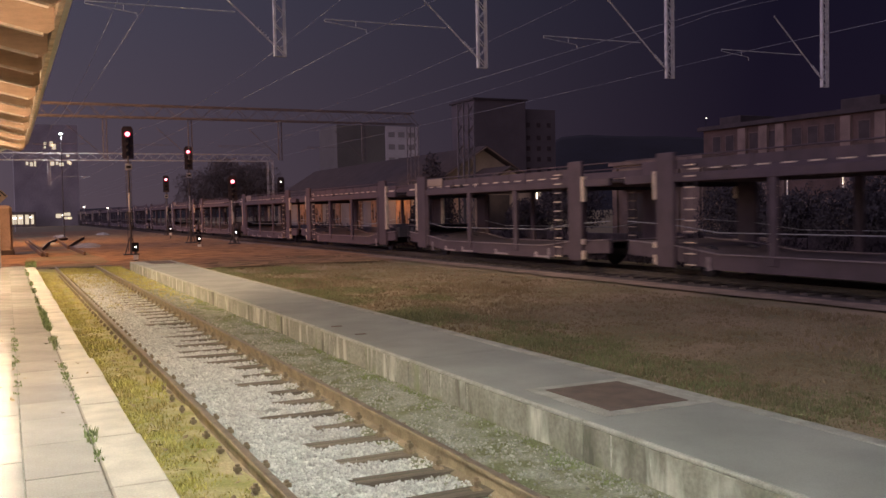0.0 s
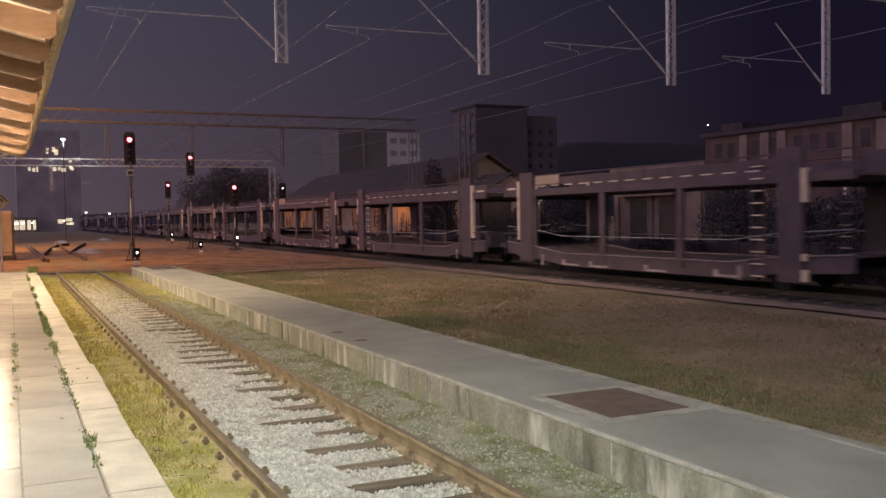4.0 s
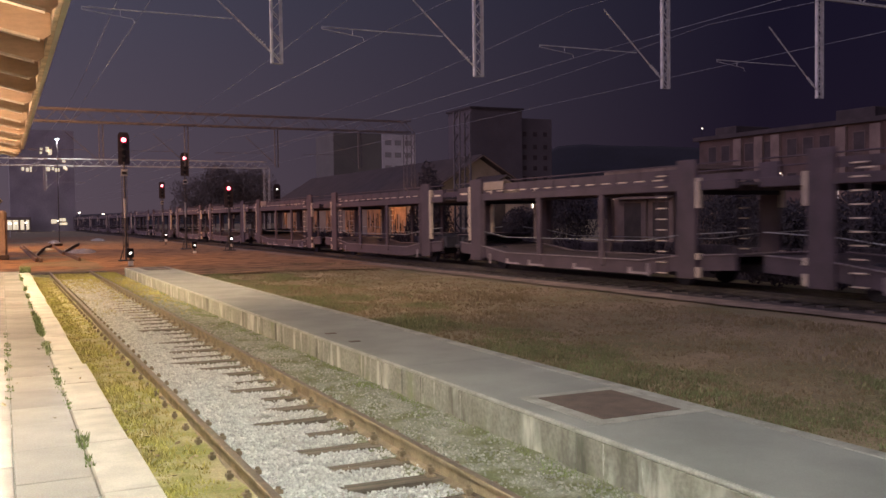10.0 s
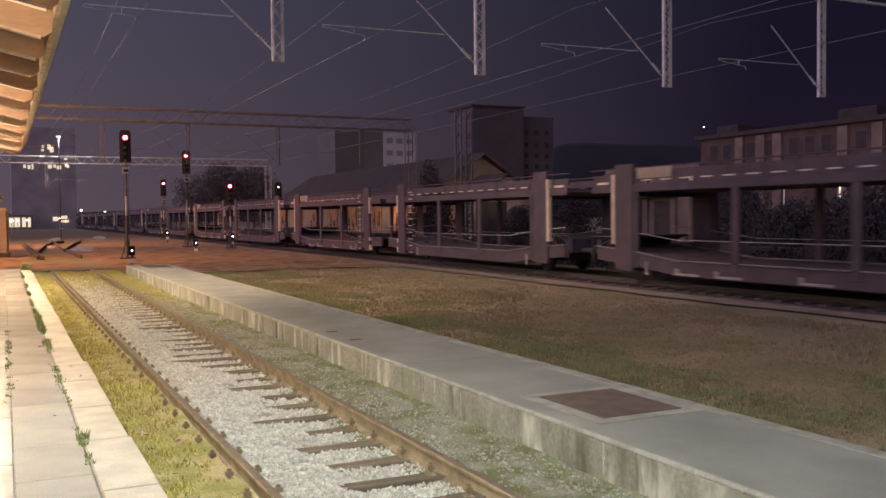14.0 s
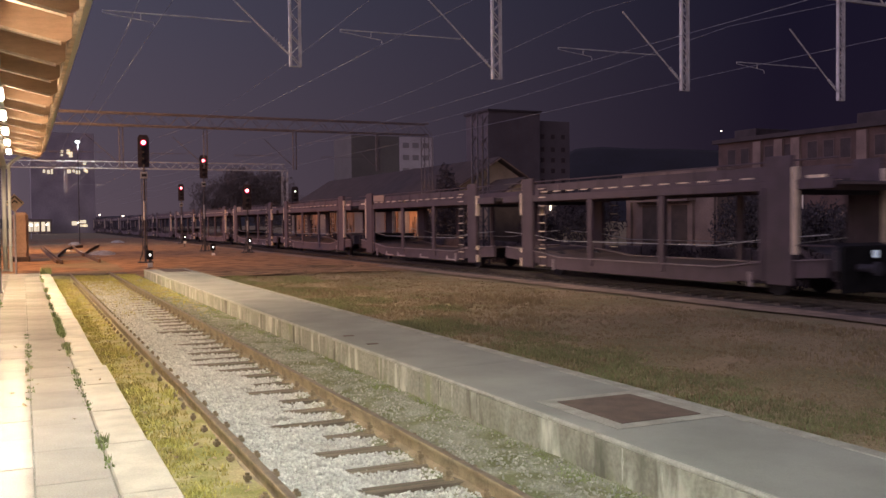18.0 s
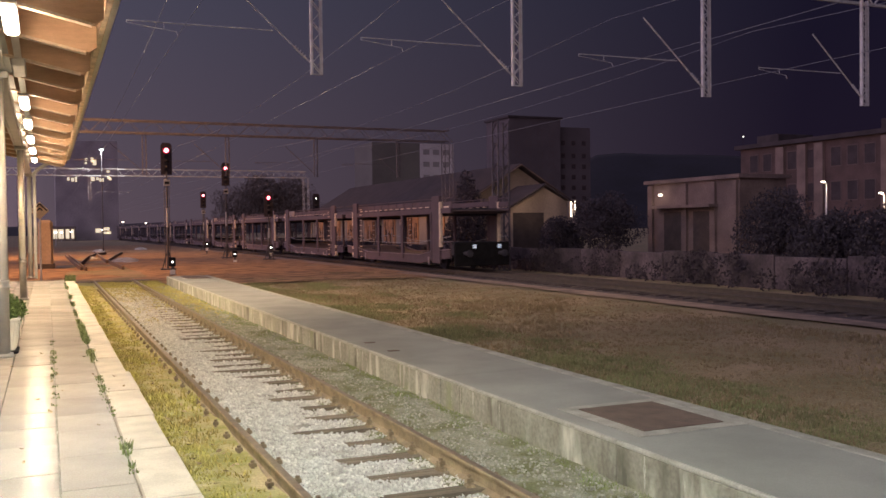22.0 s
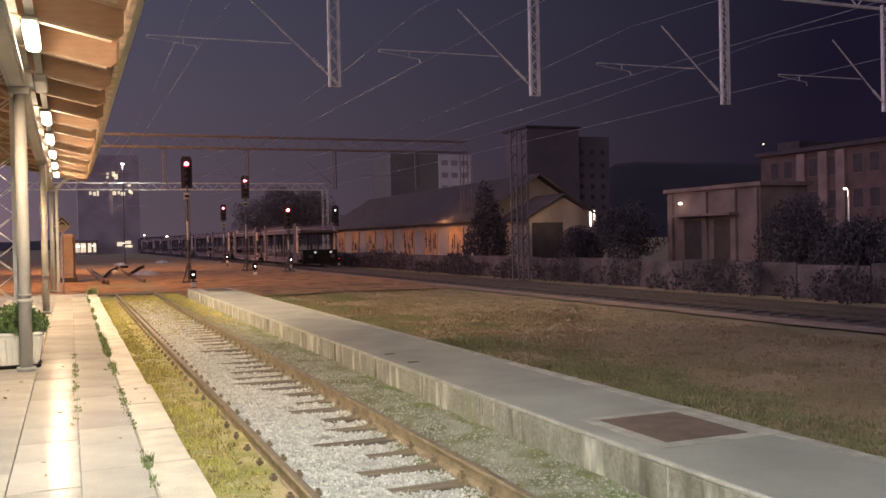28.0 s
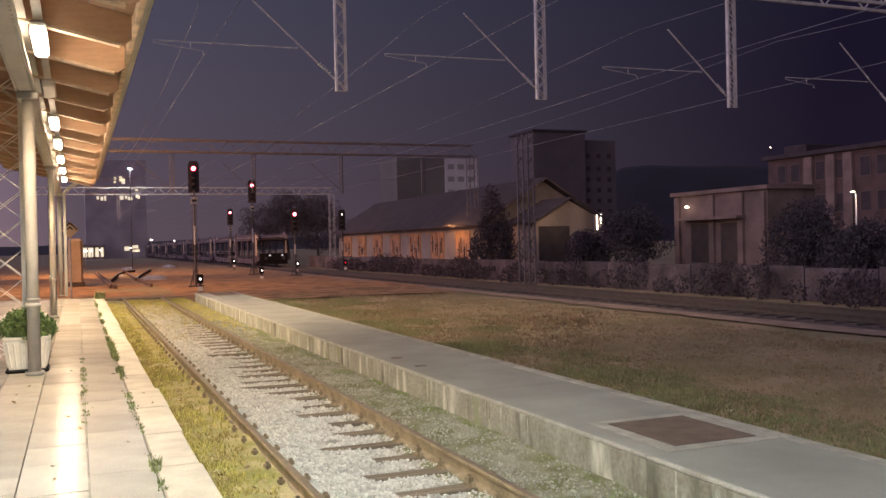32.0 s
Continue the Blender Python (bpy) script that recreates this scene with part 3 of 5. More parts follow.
    scatter_grass("track_grass", 6500, overgrown, M_GRASS, "yellow-green grass growing through the track's far end", 15, (0.03, 0.11), 5, 0.008)

    def left_verge(rng):
        y = 3 + 34 * rng.random() ** 1.5
        c = noise.noise((y * 0.5, 2.0, 7.0))
        x = rng.uniform(-0.83, -0.14 + 0.1 * c) if rng.random() < 0.35 else -0.83 + 0.45 * rng.random() ** 1.3
        return x, y, -0.125, 0.7 + 0.9 * max(0, c + 0.2)
    scatter_grass("verge_grass", 8500, left_verge, M_GRASS, "yellow-green grass along the platform foot", 5, (0.025, 0.085), 5)

    def right_verge(rng):
        y = 3 + 34 * rng.random() ** 1.4
        while True:
            x = rng.uniform(1.75, 2.46)
            if noise.noise((x * 2.0, y * 0.9, 4.0)) + (x - 2.25) * 2.2 > 0.0:
                return x, y, -0.16, 0.7
    scatter_grass("platform_foot_grass", 9500, right_verge, M_WEED, "thin green weeds at the foot of the island platform", 6, (0.03, 0.11), 4)

    def field(rng):
        y = 3 + 40 * rng.random() ** 1.3
        x = 4.1 + 9.0 * rng.random()
        c = noise.noise((x * 0.45, y * 0.25, 5.0)) + 0.35 * noise.noise((x * 1.6, y * 1.2, 8.0))
        near = 0.55 if x < 6.2 else 0.85
        return x, y, ground_height(x, y) - 0.01, near * (0.45 + 1.2 * max(0, c + 0.05))
    scatter_grass("field_grass", 24000, field, M_DARKGRASS, "uneven dry grass beyond the island platform", 8, (0.04, 0.15), 5, 0.009)


def field_edge(rng):
    while True:
        x, y = 4.08 + 4.6 * rng.random() ** 1.5, 3 + 36 * rng.random() ** 1.3
        c = noise.noise((x * 0.7, y * 0.45, 12.0))
        if c + 0.3 * rng.random() > -0.35 + 0.17 * (x - 4.1):
            return x, y, ground_height(x, y) - 0.01, (0.65 + 1.0 * max(0, c + 0.1)) * (1.0 if x < 6 else 0.7)


def build_island_platform():
    t = thing("island_platform", "low grey concrete platform with a stained side", "platform", 0, 0, 0, kind="structure")
    rng = random.Random(11)
    scatter_grass("field_edge_grass", 30000, field_edge, M_OLIVE, "olive grass and weeds along the back of the island platform", 16, (0.03, 0.115), 5, 0.006)
    joints = [-8, -2, 1.6, 5.78, 9.4, 13.0, 16.6, 20.2, 23.8, 27.4, 31.0, 36.2]
    for a, b in zip(joints, joints[1:]):
        off = rng.uniform(-0.008, 0.012)
        bm = B()
        box(bm, 2.5 + off, 2.72, a + 0.006, b - 0.006, -0.4, 0.185, 0.006)
        part("side_block", bm, M_CONCWALL, t, "mossy streaked concrete side")
        bm = B()
        box(bm, 2.496 + off, 2.545, a + 0.004, b - 0.004, 0.187, 0.222, 0.01)
        part("edge_coping", bm, M_NOSING, t)
        # drips run down the face from the coping
        for _ in range(5):
            y = rng.uniform(a + 0.1, b - 0.2)
            n, w, foot = 6, 0.005 + 0.018 * rng.random() ** 2, 0.155 - rng.uniform(0.06, 0.34)
            bm = B()
            pale = rng.random() < 0.7
            left, right = [], []
            for q in range(n):
                z = 0.18 + (foot - 0.18) * q / (n - 1)
                ww = w * (1 - 0.5 * q / (n - 1)) * rng.uniform(0.45, 1.3)
                left.append(bm.verts.new((2.4965 + off, y - ww, z)))
                right.append(bm.verts.new((2.4965 + off, y + ww, z)))
            for q in range(n - 1):
                bm.faces.new((left[q], left[q + 1], right[q + 1], right[q]))
            part("drip_stain", bm, M_DRIP_PALE if pale else M_DRIP_DARK, t)
        bm = B()
        box(bm, 2.549 + off, 3.895, a + 0.003, b - 0.003, 0.188, 0.217 + rng.uniform(-0.002, 0.002), 0.004)
        part("paving_slab", bm, M_CONC, t)
    bm = B()
    box(bm, 2.74, 3.89, -8, 36.1, -0.4, 0.186)
    part("core", bm, M_CONCWALL, t)
    bm = B()
    box(bm, 3.9, 4.055, -8, 36.18, -0.4, 0.222, 0.01)
    part("back_kerb", bm, M_COPING, t)
    bm = B()
    for y in (12.8, 11.75):
        box(bm, 2.72, 2.88, y, y + 0.09, 0.218, 0.226, 0.003)
    part("drain_lid", bm, M_HATCH, t)
    for name, x0, x1, y0, y1 in (("access_hatch", 2.9, 3.75, 5.94, 6.99), ("access_hatch", 2.95, 3.85, 33.6, 35.6)):
        h = thing(name, "flat rust-brown steel hatch set in the platform", "hatch", (x0 + x1) / 2, (y0 + y1) / 2, 0.218, group="platform hatches")
        w, d = (x1 - x0) / 2, (y1 - y0) / 2
        bm = B()
        box(bm, -w, w, -d, d, -0.01, 0.012, 0.004)
        part("plate", bm, M_HATCH, h)
        bm = B()
        for s in (-1, 1):
            box(bm, -w - 0.15, w + 0.15, s * (d + 0.075) - 0.073, s * (d + 0.075) + 0.073, -0.01, 0.005)
            box(bm, s * (w + 0.075) - 0.073, s * (w + 0.075) + 0.073, -d, d, -0.01, 0.005)
        part("frame", bm, M_COPING, h, "pale concrete surround")


def build_station_platform():
    t = thing("station_platform", "pale stone-paved station platform with weeds in the joints", "platform", 0, 0, 0, kind="structure")
    bm = B()
    box(bm, -9, -0.9, -26, 35.6, -0.5, 0.2)
    part("bed", bm, M_CONCWALL, t)
    bm = B()
    box(bm, -6.8, -0.85, -26, -7.93, 0.2, 0.248, 0.01)
    part("rear_paving", bm, M_TILE, t)
    rng = random.Random(21)
    # edge stones
    y = -7.9
    while y < 35.3:
        l = rng.uniform(1.35, 1.65)
        e = min(y + l, 35.55)
        off = rng.uniform(-0.012, 0.012) + (0.02 if y > 11 else 0)
        bm = B()
        box(bm, -1.185, -0.832 - off, y + 0.006, e - 0.006, 0.02, 0.25 + rng.uniform(-0.003, 0.003), 0.012)
        part("edge_stone", bm, M_KERB, t)
        y = e
    bm = B()
    box(bm, -1.185, -0.87, -7.9, 35.5, -0.5, 0.018)
    part("platform_side", bm, M_CONCWALL, t)
    # rows of paving behind the edge
    rows = [(-1.675, -1.2), (-2.17, -1.683), (-2.66, -2.178), (-3.15, -2.668), (-3.64, -3.158), (-4.6, -3.65), (-6.8, -4.61)]
    cache = {}
    for i, (x0, x1) in enumerate(rows):
        y = -7.9 + rng.uniform(0, 0.5)
        while y < 35.4:
            l = rng.choice((0.49, 0.74, 0.98)) if i < 5 else 1.5
            e = min(y + l, 35.5)
            key = (i, round(e - y, 2))
            if key not in cache:
                bm = B()
                box(bm, 0, x1 - x0, 0.003, e - y - 0.003, -0.04, 0, 0.003)
                cache[key] = mesh_of("paving_stone", bm, M_TILE)
            share("paving_stone", cache[key], t, pose(x0, y, 0.248 + rng.uniform(-0.0025, 0.002), rng.uniform(-0.08, 0.08), rng.uniform(-0.08, 0.08)))
            y = e

    def joint(rng2):
        r = rng2.random()
        y = 5 + 28 * rng2.random()
        c = noise.noise((y * 0.8, 3.0, 1.0))
        if r < 0.8:
            x = -1.192 + rng2.uniform(-0.02, 0.02)
            return (x, y, 0.24, max(0.12, 1.1 * c + 0.25)) if c > -0.1 else (x, 16 + rng2.uniform(-1.5, 1.5), 0.24, 0.6)
        if r < 0.88:
            return -1.68, 12.5 + rng2.gauss(0, 1.6), 0.245, 0.25
        return -1.0 + rng2.uniform(-0.16, 0.16), 35.0 + rng2.uniform(-0.8, 0.5), 0.25, 1.5
    scatter_grass("joint_weeds", 420, joint, M_WEED, "weeds growing in the paving joint", 13, (0.02, 0.16), 8, 0.006)


def build_service_path():
    verts, faces = [], []
    n = 90
    rng = random.Random(4)
    for j in range(n):
        y = 4 + j * 1.2
        w = 0.12 * noise.noise((y * 0.4, 0, 2.0))
        for x in (13.75 + 2 * w, 14.0 + w, 14.35, 14.65 - w * 0.5):
            verts.append((x, y, -0.175 + 0.012 * noise.noise((x, y, 1))))
    for j in range(n - 1):
        for i in range(3):
            faces.append((j * 4 + i, j * 4 + i + 1, j * 4 + i + 5, j * 4 + i + 4))
    ob = soup("service_path", verts, faces, mat("pale_gravel_path", (0.31, 0.225, 0.17), 0.95, var=0.25, scale=2, fine=35, bump=0.6), smooth=True)
    tagged(ob, "pale gravel path beside the far track", "path", "", "structure")
    slab("ballast_far", 14.75, 18.2, -60, 400, -0.4, -0.2, M_DARKBALLAST, "dark ballast under the far track", "ballast")
    build_track(TRAIN_X, -60, 420, "far running track with rusty rails", False)
    # brown dirt beyond the platforms
    verts, faces = [], []
    xs = [-14 + 1.5 * i for i in range(20)]
    ys = [36.4 + 2.5 * i for i in range(46)]
    for y in ys:
        for x in xs:
            verts.append((x, y, -0.195 + 0.05 * noise.noise((x * 0.3, y * 0.2, 6.0)) + (0.02 if abs(x - 0.75) > 2 else -0.02)))
    n = len(xs)
    for j in range(len(ys) - 1):
        for i in range(n - 1):
            faces.append((j * n + i, j * n + i + 1, (j + 1) * n + i + 1, (j + 1) * n + i))
    ob = soup("yard_dirt", verts, faces, M_DIRT, smooth=True)
    tagged(ob, "brown trampled dirt around the tracks beyond the platforms", "ground", "", "structure")


def build_dry_leaves():
    """Curled dry leaves in the grown-over strip and on the paving."""
    rng = random.Random(55)
    spots = [(rng.uniform(-0.8, -0.1), 3.5 + 18 * rng.random() ** 1.6, -0.095) for _ in range(150)] + [(rng.uniform(-2.6, -0.95), 4 + 12 * rng.random(), 0.254) for _ in range(26)]
    verts, faces = [], []
    for x, y, z in spots:
        e = Euler((rng.uniform(-0.5, 0.5), rng.uniform(-0.5, 0.5), rng.uniform(0, 6.28))).to_matrix()
        k = rng.uniform(0.018, 0.042)
        b = len(verts)
        for u, v, w in ((-1, 0, 0.25), (-0.4, -0.55, 0.3), (0.4, -0.5, 0.2), (1, 0, 0.35), (0.4, 0.5, 0.3), (-0.4, 0.55, 0.2), (0, 0, 0)):
            p = e @ Vector((u * k, v * k, w * k))
            verts.append((x + p.x, y + p.y, z + p.z + 0.006))
        faces += [(b + i, b + (i + 1) % 6, b + 6) for i in range(6)]
    tagged(soup("dry_leaves", verts, faces, M_DRYLEAF), "scattered curled dry brown leaves", "leaves", "", "stuff")


build_ground()
build_near_track()
build_island_platform()
build_station_platform()
build_service_path()
build_dry_leaves()

# ---- canopy ----


def build_canopy():
    t = thing("platform_canopy", "timber platform canopy on grey steel columns, lit from below", "canopy", 0, 0, 0, kind="structure")
    ye, ys = 38.2, -24.0

    def roof_z(x):
        return 4.77 + (-0.97 - x) * 0.22
    rng = random.Random(31)
    # boarding, board by board between the rafters
    tilt = math.degrees(math.atan(0.22))
    bay = 1.83
    bm = B()
    box(bm, -0.131, 0.131, 0.004, bay - 0.004, 0, 0.022, 0.004)
    board = mesh_of("roof_board", bm, M_WOOD)
    first = 11.1 - 10 * bay
    for j in range(25):
        for i in range(12):
            x = -1.12 - 0.268 * i
            share("roof_board", board, t, pose(x, first + j * bay + rng.uniform(-0.02, 0.02), roof_z(x) + rng.uniform(0.0, 0.006), 0, tilt, 0))
    bm = B()
    prism(bm, [(-9, roof_z(-4.2) + 0.04), (-4.2, roof_z(-4.2) + 0.04), (-0.95, roof_z(-0.97) + 0.04), (-0.95, roof_z(-0.97) + 0.08), (-4.2, roof_z(-4.2) + 0.1), (-9, roof_z(-4.2) + 0.1)], ys, ye)
    part("roof_sheet", bm, M_STEELPAINT, t)
    bm = B()
    zt = roof_z(-1.06)
    prism(bm, [(-4.2, roof_z(-4.2) - 0.36), (-1.16, roof_z(-1.16) - 0.37), (-1.06, roof_z(-1.06) - 0.28), (-1.06, zt), (-4.2, roof_z(-4.2))], -0.05, 0.05)
    raf = mesh_of("rafter", bm, M_RAFTER)
    bm = B()
    prism(bm, [(-4.1, roof_z(-4.1) - 0.40), (-1.2, roof_z(-1.2) - 0.405), (-1.2, roof_z(-1.2) - 0.372), (-4.1, roof_z(-4.1) - 0.364)], -0.065, 0.065)
    batten = mesh_of("rafter_batten", bm, M_FASCIA)
    y = first
    while y < ye:
        m = pose(rng.uniform(-0.03, 0.03), y + rng.uniform(-0.05, 0.05), -0.002 - rng.uniform(0, 0.015))
        share("rafter", raf, t, m)
        share("rafter_batten", batten, t, m)
        y += bay
    # fascia in lengths
    y = ys
    while y < ye:
        e = min(y + 4.1, ye)
        bm = B()
        box(bm, -1.03, -0.955, y + 0.01, e - 0.01, 4.66, 4.9, 0.006)
        part("fascia_board", bm, M_FASCIA, t)
        y = e
    bm = B()
    box(bm, -0.95, -0.835, ys, ye, 4.80, 4.92, 0.015)
    part("gutter_lip", bm, M_STEELPAINT, t)
    # longitudinal beam over the columns
    bm = B()
    box(bm, -2.46, -2.2, ys, ye, 4.2, 4.225)
    box(bm, -2.46, -2.2, ys, ye, 4.66, 4.685)
    box(bm, -2.35, -2.31, ys, ye, 4.225, 4.66)
    part("beam", bm, M_STEELPAINT, t)
    bm = B()
    for k in range(150):
        rod(bm, (-2.42, 4 + k * 0.16, 4.192), (-2.42, 4 + k * 0.16, 4.2), 0.012, n=5)
        rod(bm, (-2.24, 4 + k * 0.16, 4.192), (-2.24, 4 + k * 0.16, 4.2), 0.012, n=5)
    part("rivets", bm, M_STEELPAINT, t)
    # columns
    for y in (13.55, 25.4, 37.5):
        bm = B()
        rod(bm, (-2.31, y, 0.25), (-2.31, y, 4.1), 0.086, 0.08, n=16)
        rod(bm, (-2.31, y, 1.2), (-2.31, y, 1.26), 0.102, n=16)
        rod(bm, (-2.31, y, 1.30), (-2.31, y, 1.33), 0.098, n=16)
        rod(bm, (-2.31, y, 0.25), (-2.31, y, 0.31), 0.125, n=16)
        part("column", bm, M_STEELPAINT, t, "round grey steel column with a raised collar", True)
        bm = B()
        box(bm, -2.45, -2.17, y - 0.15, y + 0.15, 4.1, 4.2, 0.015)
        part("capital", bm, M_STEELPAINT, t)
    # downpipe at the end
    bm = B()
    pts = [(-2.12, 36.9, 0.25), (-2.12, 36.9, 4.2), (-1.9, 36.9, 4.42), (-1.3, 36.9, 4.72), (-1.0, 36.9, 4.9)]
    for a, b in zip(pts, pts[1:]):
        rod(bm, a, b, 0.06, n=10)
    for z in (1.2, 2.6, 3.9):
        rod(bm, (-2.12, 36.9, z), (-2.12, 36.9, z + 0.05), 0.075, n=10)
    part("downpipe", bm, M_STEELPAINT, t)
    # lattice stanchion of the old canopy
    x0, x1, yl = -3.0, -2.465, 14.62
    for y in (yl, yl + 0.36):
        for x in (x0, x1):
            bm = B()
            box(bm, x - 0.035, x + 0.035, y - 0.012, y + 0.012, 0.25, 5.0)
            box(bm, x - 0.035 if x == x0 else x + 0.019, x - 0.019 if x == x0 else x + 0.035, y + 0.012, y + 0.06, 0.25, 5.0)
            part("chord", bm, M_WHITE, t)
        z = 0.27
        while z < 4.6:
            for a, b, o in (((x0, z), (x1, z + 0.44), -0.014), ((x1, z), (x0, z + 0.44), -0.02)):
                bm = B()
                bar(bm, (a[0], y + o, a[1]), (b[0], y + o, b[1]), 0.006, 0.05, up=(0, 1, 0.001))
                part("lattice_bar", bm, M_WHITE, t)
            z += 0.44
    # station wall behind, closing the platform
    bm = B()
    box(bm, -7.0, -6.7, -26, 38, 0.2, 5.6)
    w = setting("wall_station", bm, M_PLASTER, "plastered station wall beside the platform", category="wall")
    bm = B()
    box(bm, -7, -1.2, -26.4, -26.1, -0.4, 4.6)
    setting("wall_south", bm, M_PLASTER, "plain wall at the near end of the platform", category="wall")


def build_tube_lights():
    first = None
    for y in LAMP_YS + NEAR_YS:
        if first is None:
            first = thing("tube_light", "glowing white strip light under the canopy", "lamp", LAMP_X, y, LAMP_Z, group="strip lights under the canopy")
            bm = B()
            box(bm, -0.09, 0.09, -0.78, 0.78, 0.0, 0.05, 0.02)
            part("housing", bm, M_STEELPAINT, first)
            bm = B()
            box(bm, -0.085, 0.085, -0.72, 0.72, -0.075, 0.0, 0.035)
            part("diffuser", bm, G_TUBE, first, "lit milky diffuser", True)
            for s in (-0.5, 0.5):
                bm = B()
                rod(bm, (0, s, 0.05), (0, s, 0.36), 0.008, n=6)
                part("hanger", bm, M_STEELPAINT, first)
        else:
            copy_thing(first, pose(LAMP_X, y, LAMP_Z))
    tray = thing("cable_tray", "grey cable tray carrying the strip lights", "cable tray", LAMP_X, 0, LAMP_Z + 0.1)
    bm = B()
    box(bm, -0.05, 0.05, -8, 37, 0.0, 0.03)
    part("tray", bm, M_STEELPAINT, tray)
    bx = thing("junction_box", "grey junction box under the canopy", "box", LAMP_X, 15.2, LAMP_Z - 0.02)
    bm = B()
    box(bm, -0.1, 0.1, -0.55, 0.55, 0, 0.12, 0.02)
    part("case", bm, M_STEELPAINT, bx)


def build_planter():
    t = thing("planter", "white fluted square planter with a clipped green shrub", "planter", -2.42, 14.15, 0.25)
    bm = B()
    a, b, h = 0.24, 0.30, 0.5
    vs = [bm.verts.new((sx * r, sy * r, z)) for z, r in ((0.05, a), (h, b)) for sx, sy in ((-1, -1), (1, -1), (1, 1), (-1, 1))]
    for f in ((0, 1, 2, 3), (0, 4, 5, 1), (1, 5, 6, 2), (2, 6, 7, 3), (3, 7, 4, 0), (4, 7, 6, 5)):
        bm.faces.new([vs[i] for i in f])
    pot = part("pot", bm, M_WHITE, t, "white fluted plastic pot")
    for s in range(4):
        m = pose(0, 0, 0, 0, 0, 90 * s)
        for i in range(7):
            u = -0.21 + i * 0.07
            p, q = m @ Vector((u, -a - 0.008, 0.08)), m @ Vector((u * 1.22, -b - 0.004, h - 0.06))
            bm = B()
            rod(bm, p, q, 0.014, n=6)
            part("flute", bm, M_WHITE, pot)
    bm = B()
    box(bm, -b - 0.02, b + 0.02, -b - 0.02, -b + 0.02, h - 0.03, h + 0.015, 0.008)
    box(bm, -b - 0.02, b + 0.02, b - 0.02, b + 0.02, h - 0.03, h + 0.015, 0.008)
    box(bm, -b - 0.02, -b + 0.02, -b, b, h - 0.03, h + 0.015, 0.008)
    box(bm, b - 0.02, b + 0.02, -b, b, h - 0.03, h + 0.015, 0.008)
    part("rim", bm, M_WHITE, t)
    bm = B()
    box(bm, -0.29, 0.29, -0.29, 0.29, 0, 0.05, 0.02)
    part("saucer", bm, M_BLACK, t)
    bm = B()
    box(bm, -b + 0.03, b - 0.03, -b + 0.03, b - 0.03, h - 0.06, h - 0.02)
    part("soil", bm, M_BARK, t)
    leaves(t, "shrub", [(0, 0, 0.62, 0.34), (0.18, 0.05, 0.6, 0.24), (-0.16, 0.08, 0.6, 0.24), (0.05, -0.15, 0.6, 0.26), (0, 0, 0.74, 0.24)], 6500, 0.036, M_POTLEAF, 41, squash=0.75)


def leaves(parent, name, blobs, count, size, material, seed, squash=1.0):
    rng = random.Random(seed)
    verts, faces = [], []
    total = sum(b[3] ** 2 for b in blobs)
    for bx, by, bz, r in blobs:
        for _ in range(int(count * r * r / total)):
            d = Vector((rng.gauss(0, 1), rng.gauss(0, 1), rng.gauss(0, 1))).normalized()
            k = r * (0.55 + 0.45 * rng.random() ** 0.4) * (1 + 0.35 * noise.noise((d.x * 2 + bx, d.y * 2 + by, d.z * 2 + seed)))
            c = Vector((bx + d.x * k, by + d.y * k, bz + d.z * k * squash))
            e = Euler((rng.uniform(0, 6.3), rng.uniform(0, 6.3), rng.uniform(0, 6.3))).to_matrix()
            s = size * rng.uniform(0.6, 1.5)
            b = len(verts)
            for v in ((-0.5, 0, 0), (0, -0.32, 0.05), (0.55, 0, 0), (0, 0.32, 0.05)):
                verts.append(tuple(c + e @ Vector(v) * s))
            faces.append((b, b + 1, b + 2, b + 3))
    ob = soup(name, verts, faces, material, parent)
    return ob


build_canopy()
build_tube_lights()
build_planter()

# ---- overhead line ----


def lattice(parent, name, x, y, z0, z1, w, material, step=0.45):
    """A four-legged lattice post."""
    h = w / 2
    bm = B()
    for sx in (-h, h):
        for sy in (-h, h):
            box(bm, x + sx - 0.022, x + sx + 0.022, y + sy - 0.022, y + sy + 0.022, z0, z1)
    z, k = z0 + 0.02, 0
    while z < z1 - 0.1:
        e = min(z + step, z1)
        s = 1 if k % 2 else -1
        for q in (-h, h):
            bar(bm, (x - s * h, y + q, z), (x + s * h, y + q, e), 0.01, 0.03, up=(0, 1, 0.001))
            bar(bm, (x + q, y - s * h, z), (x + q, y + s * h, e), 0.01, 0.03, up=(1, 0, 0.001))
        z, k = e, k + 1
    box(bm, x - h - 0.02, x + h + 0.02, y - h - 0.02, y + h + 0.02, z0 - 0.015, z0)
    return part(name, bm, material, parent)


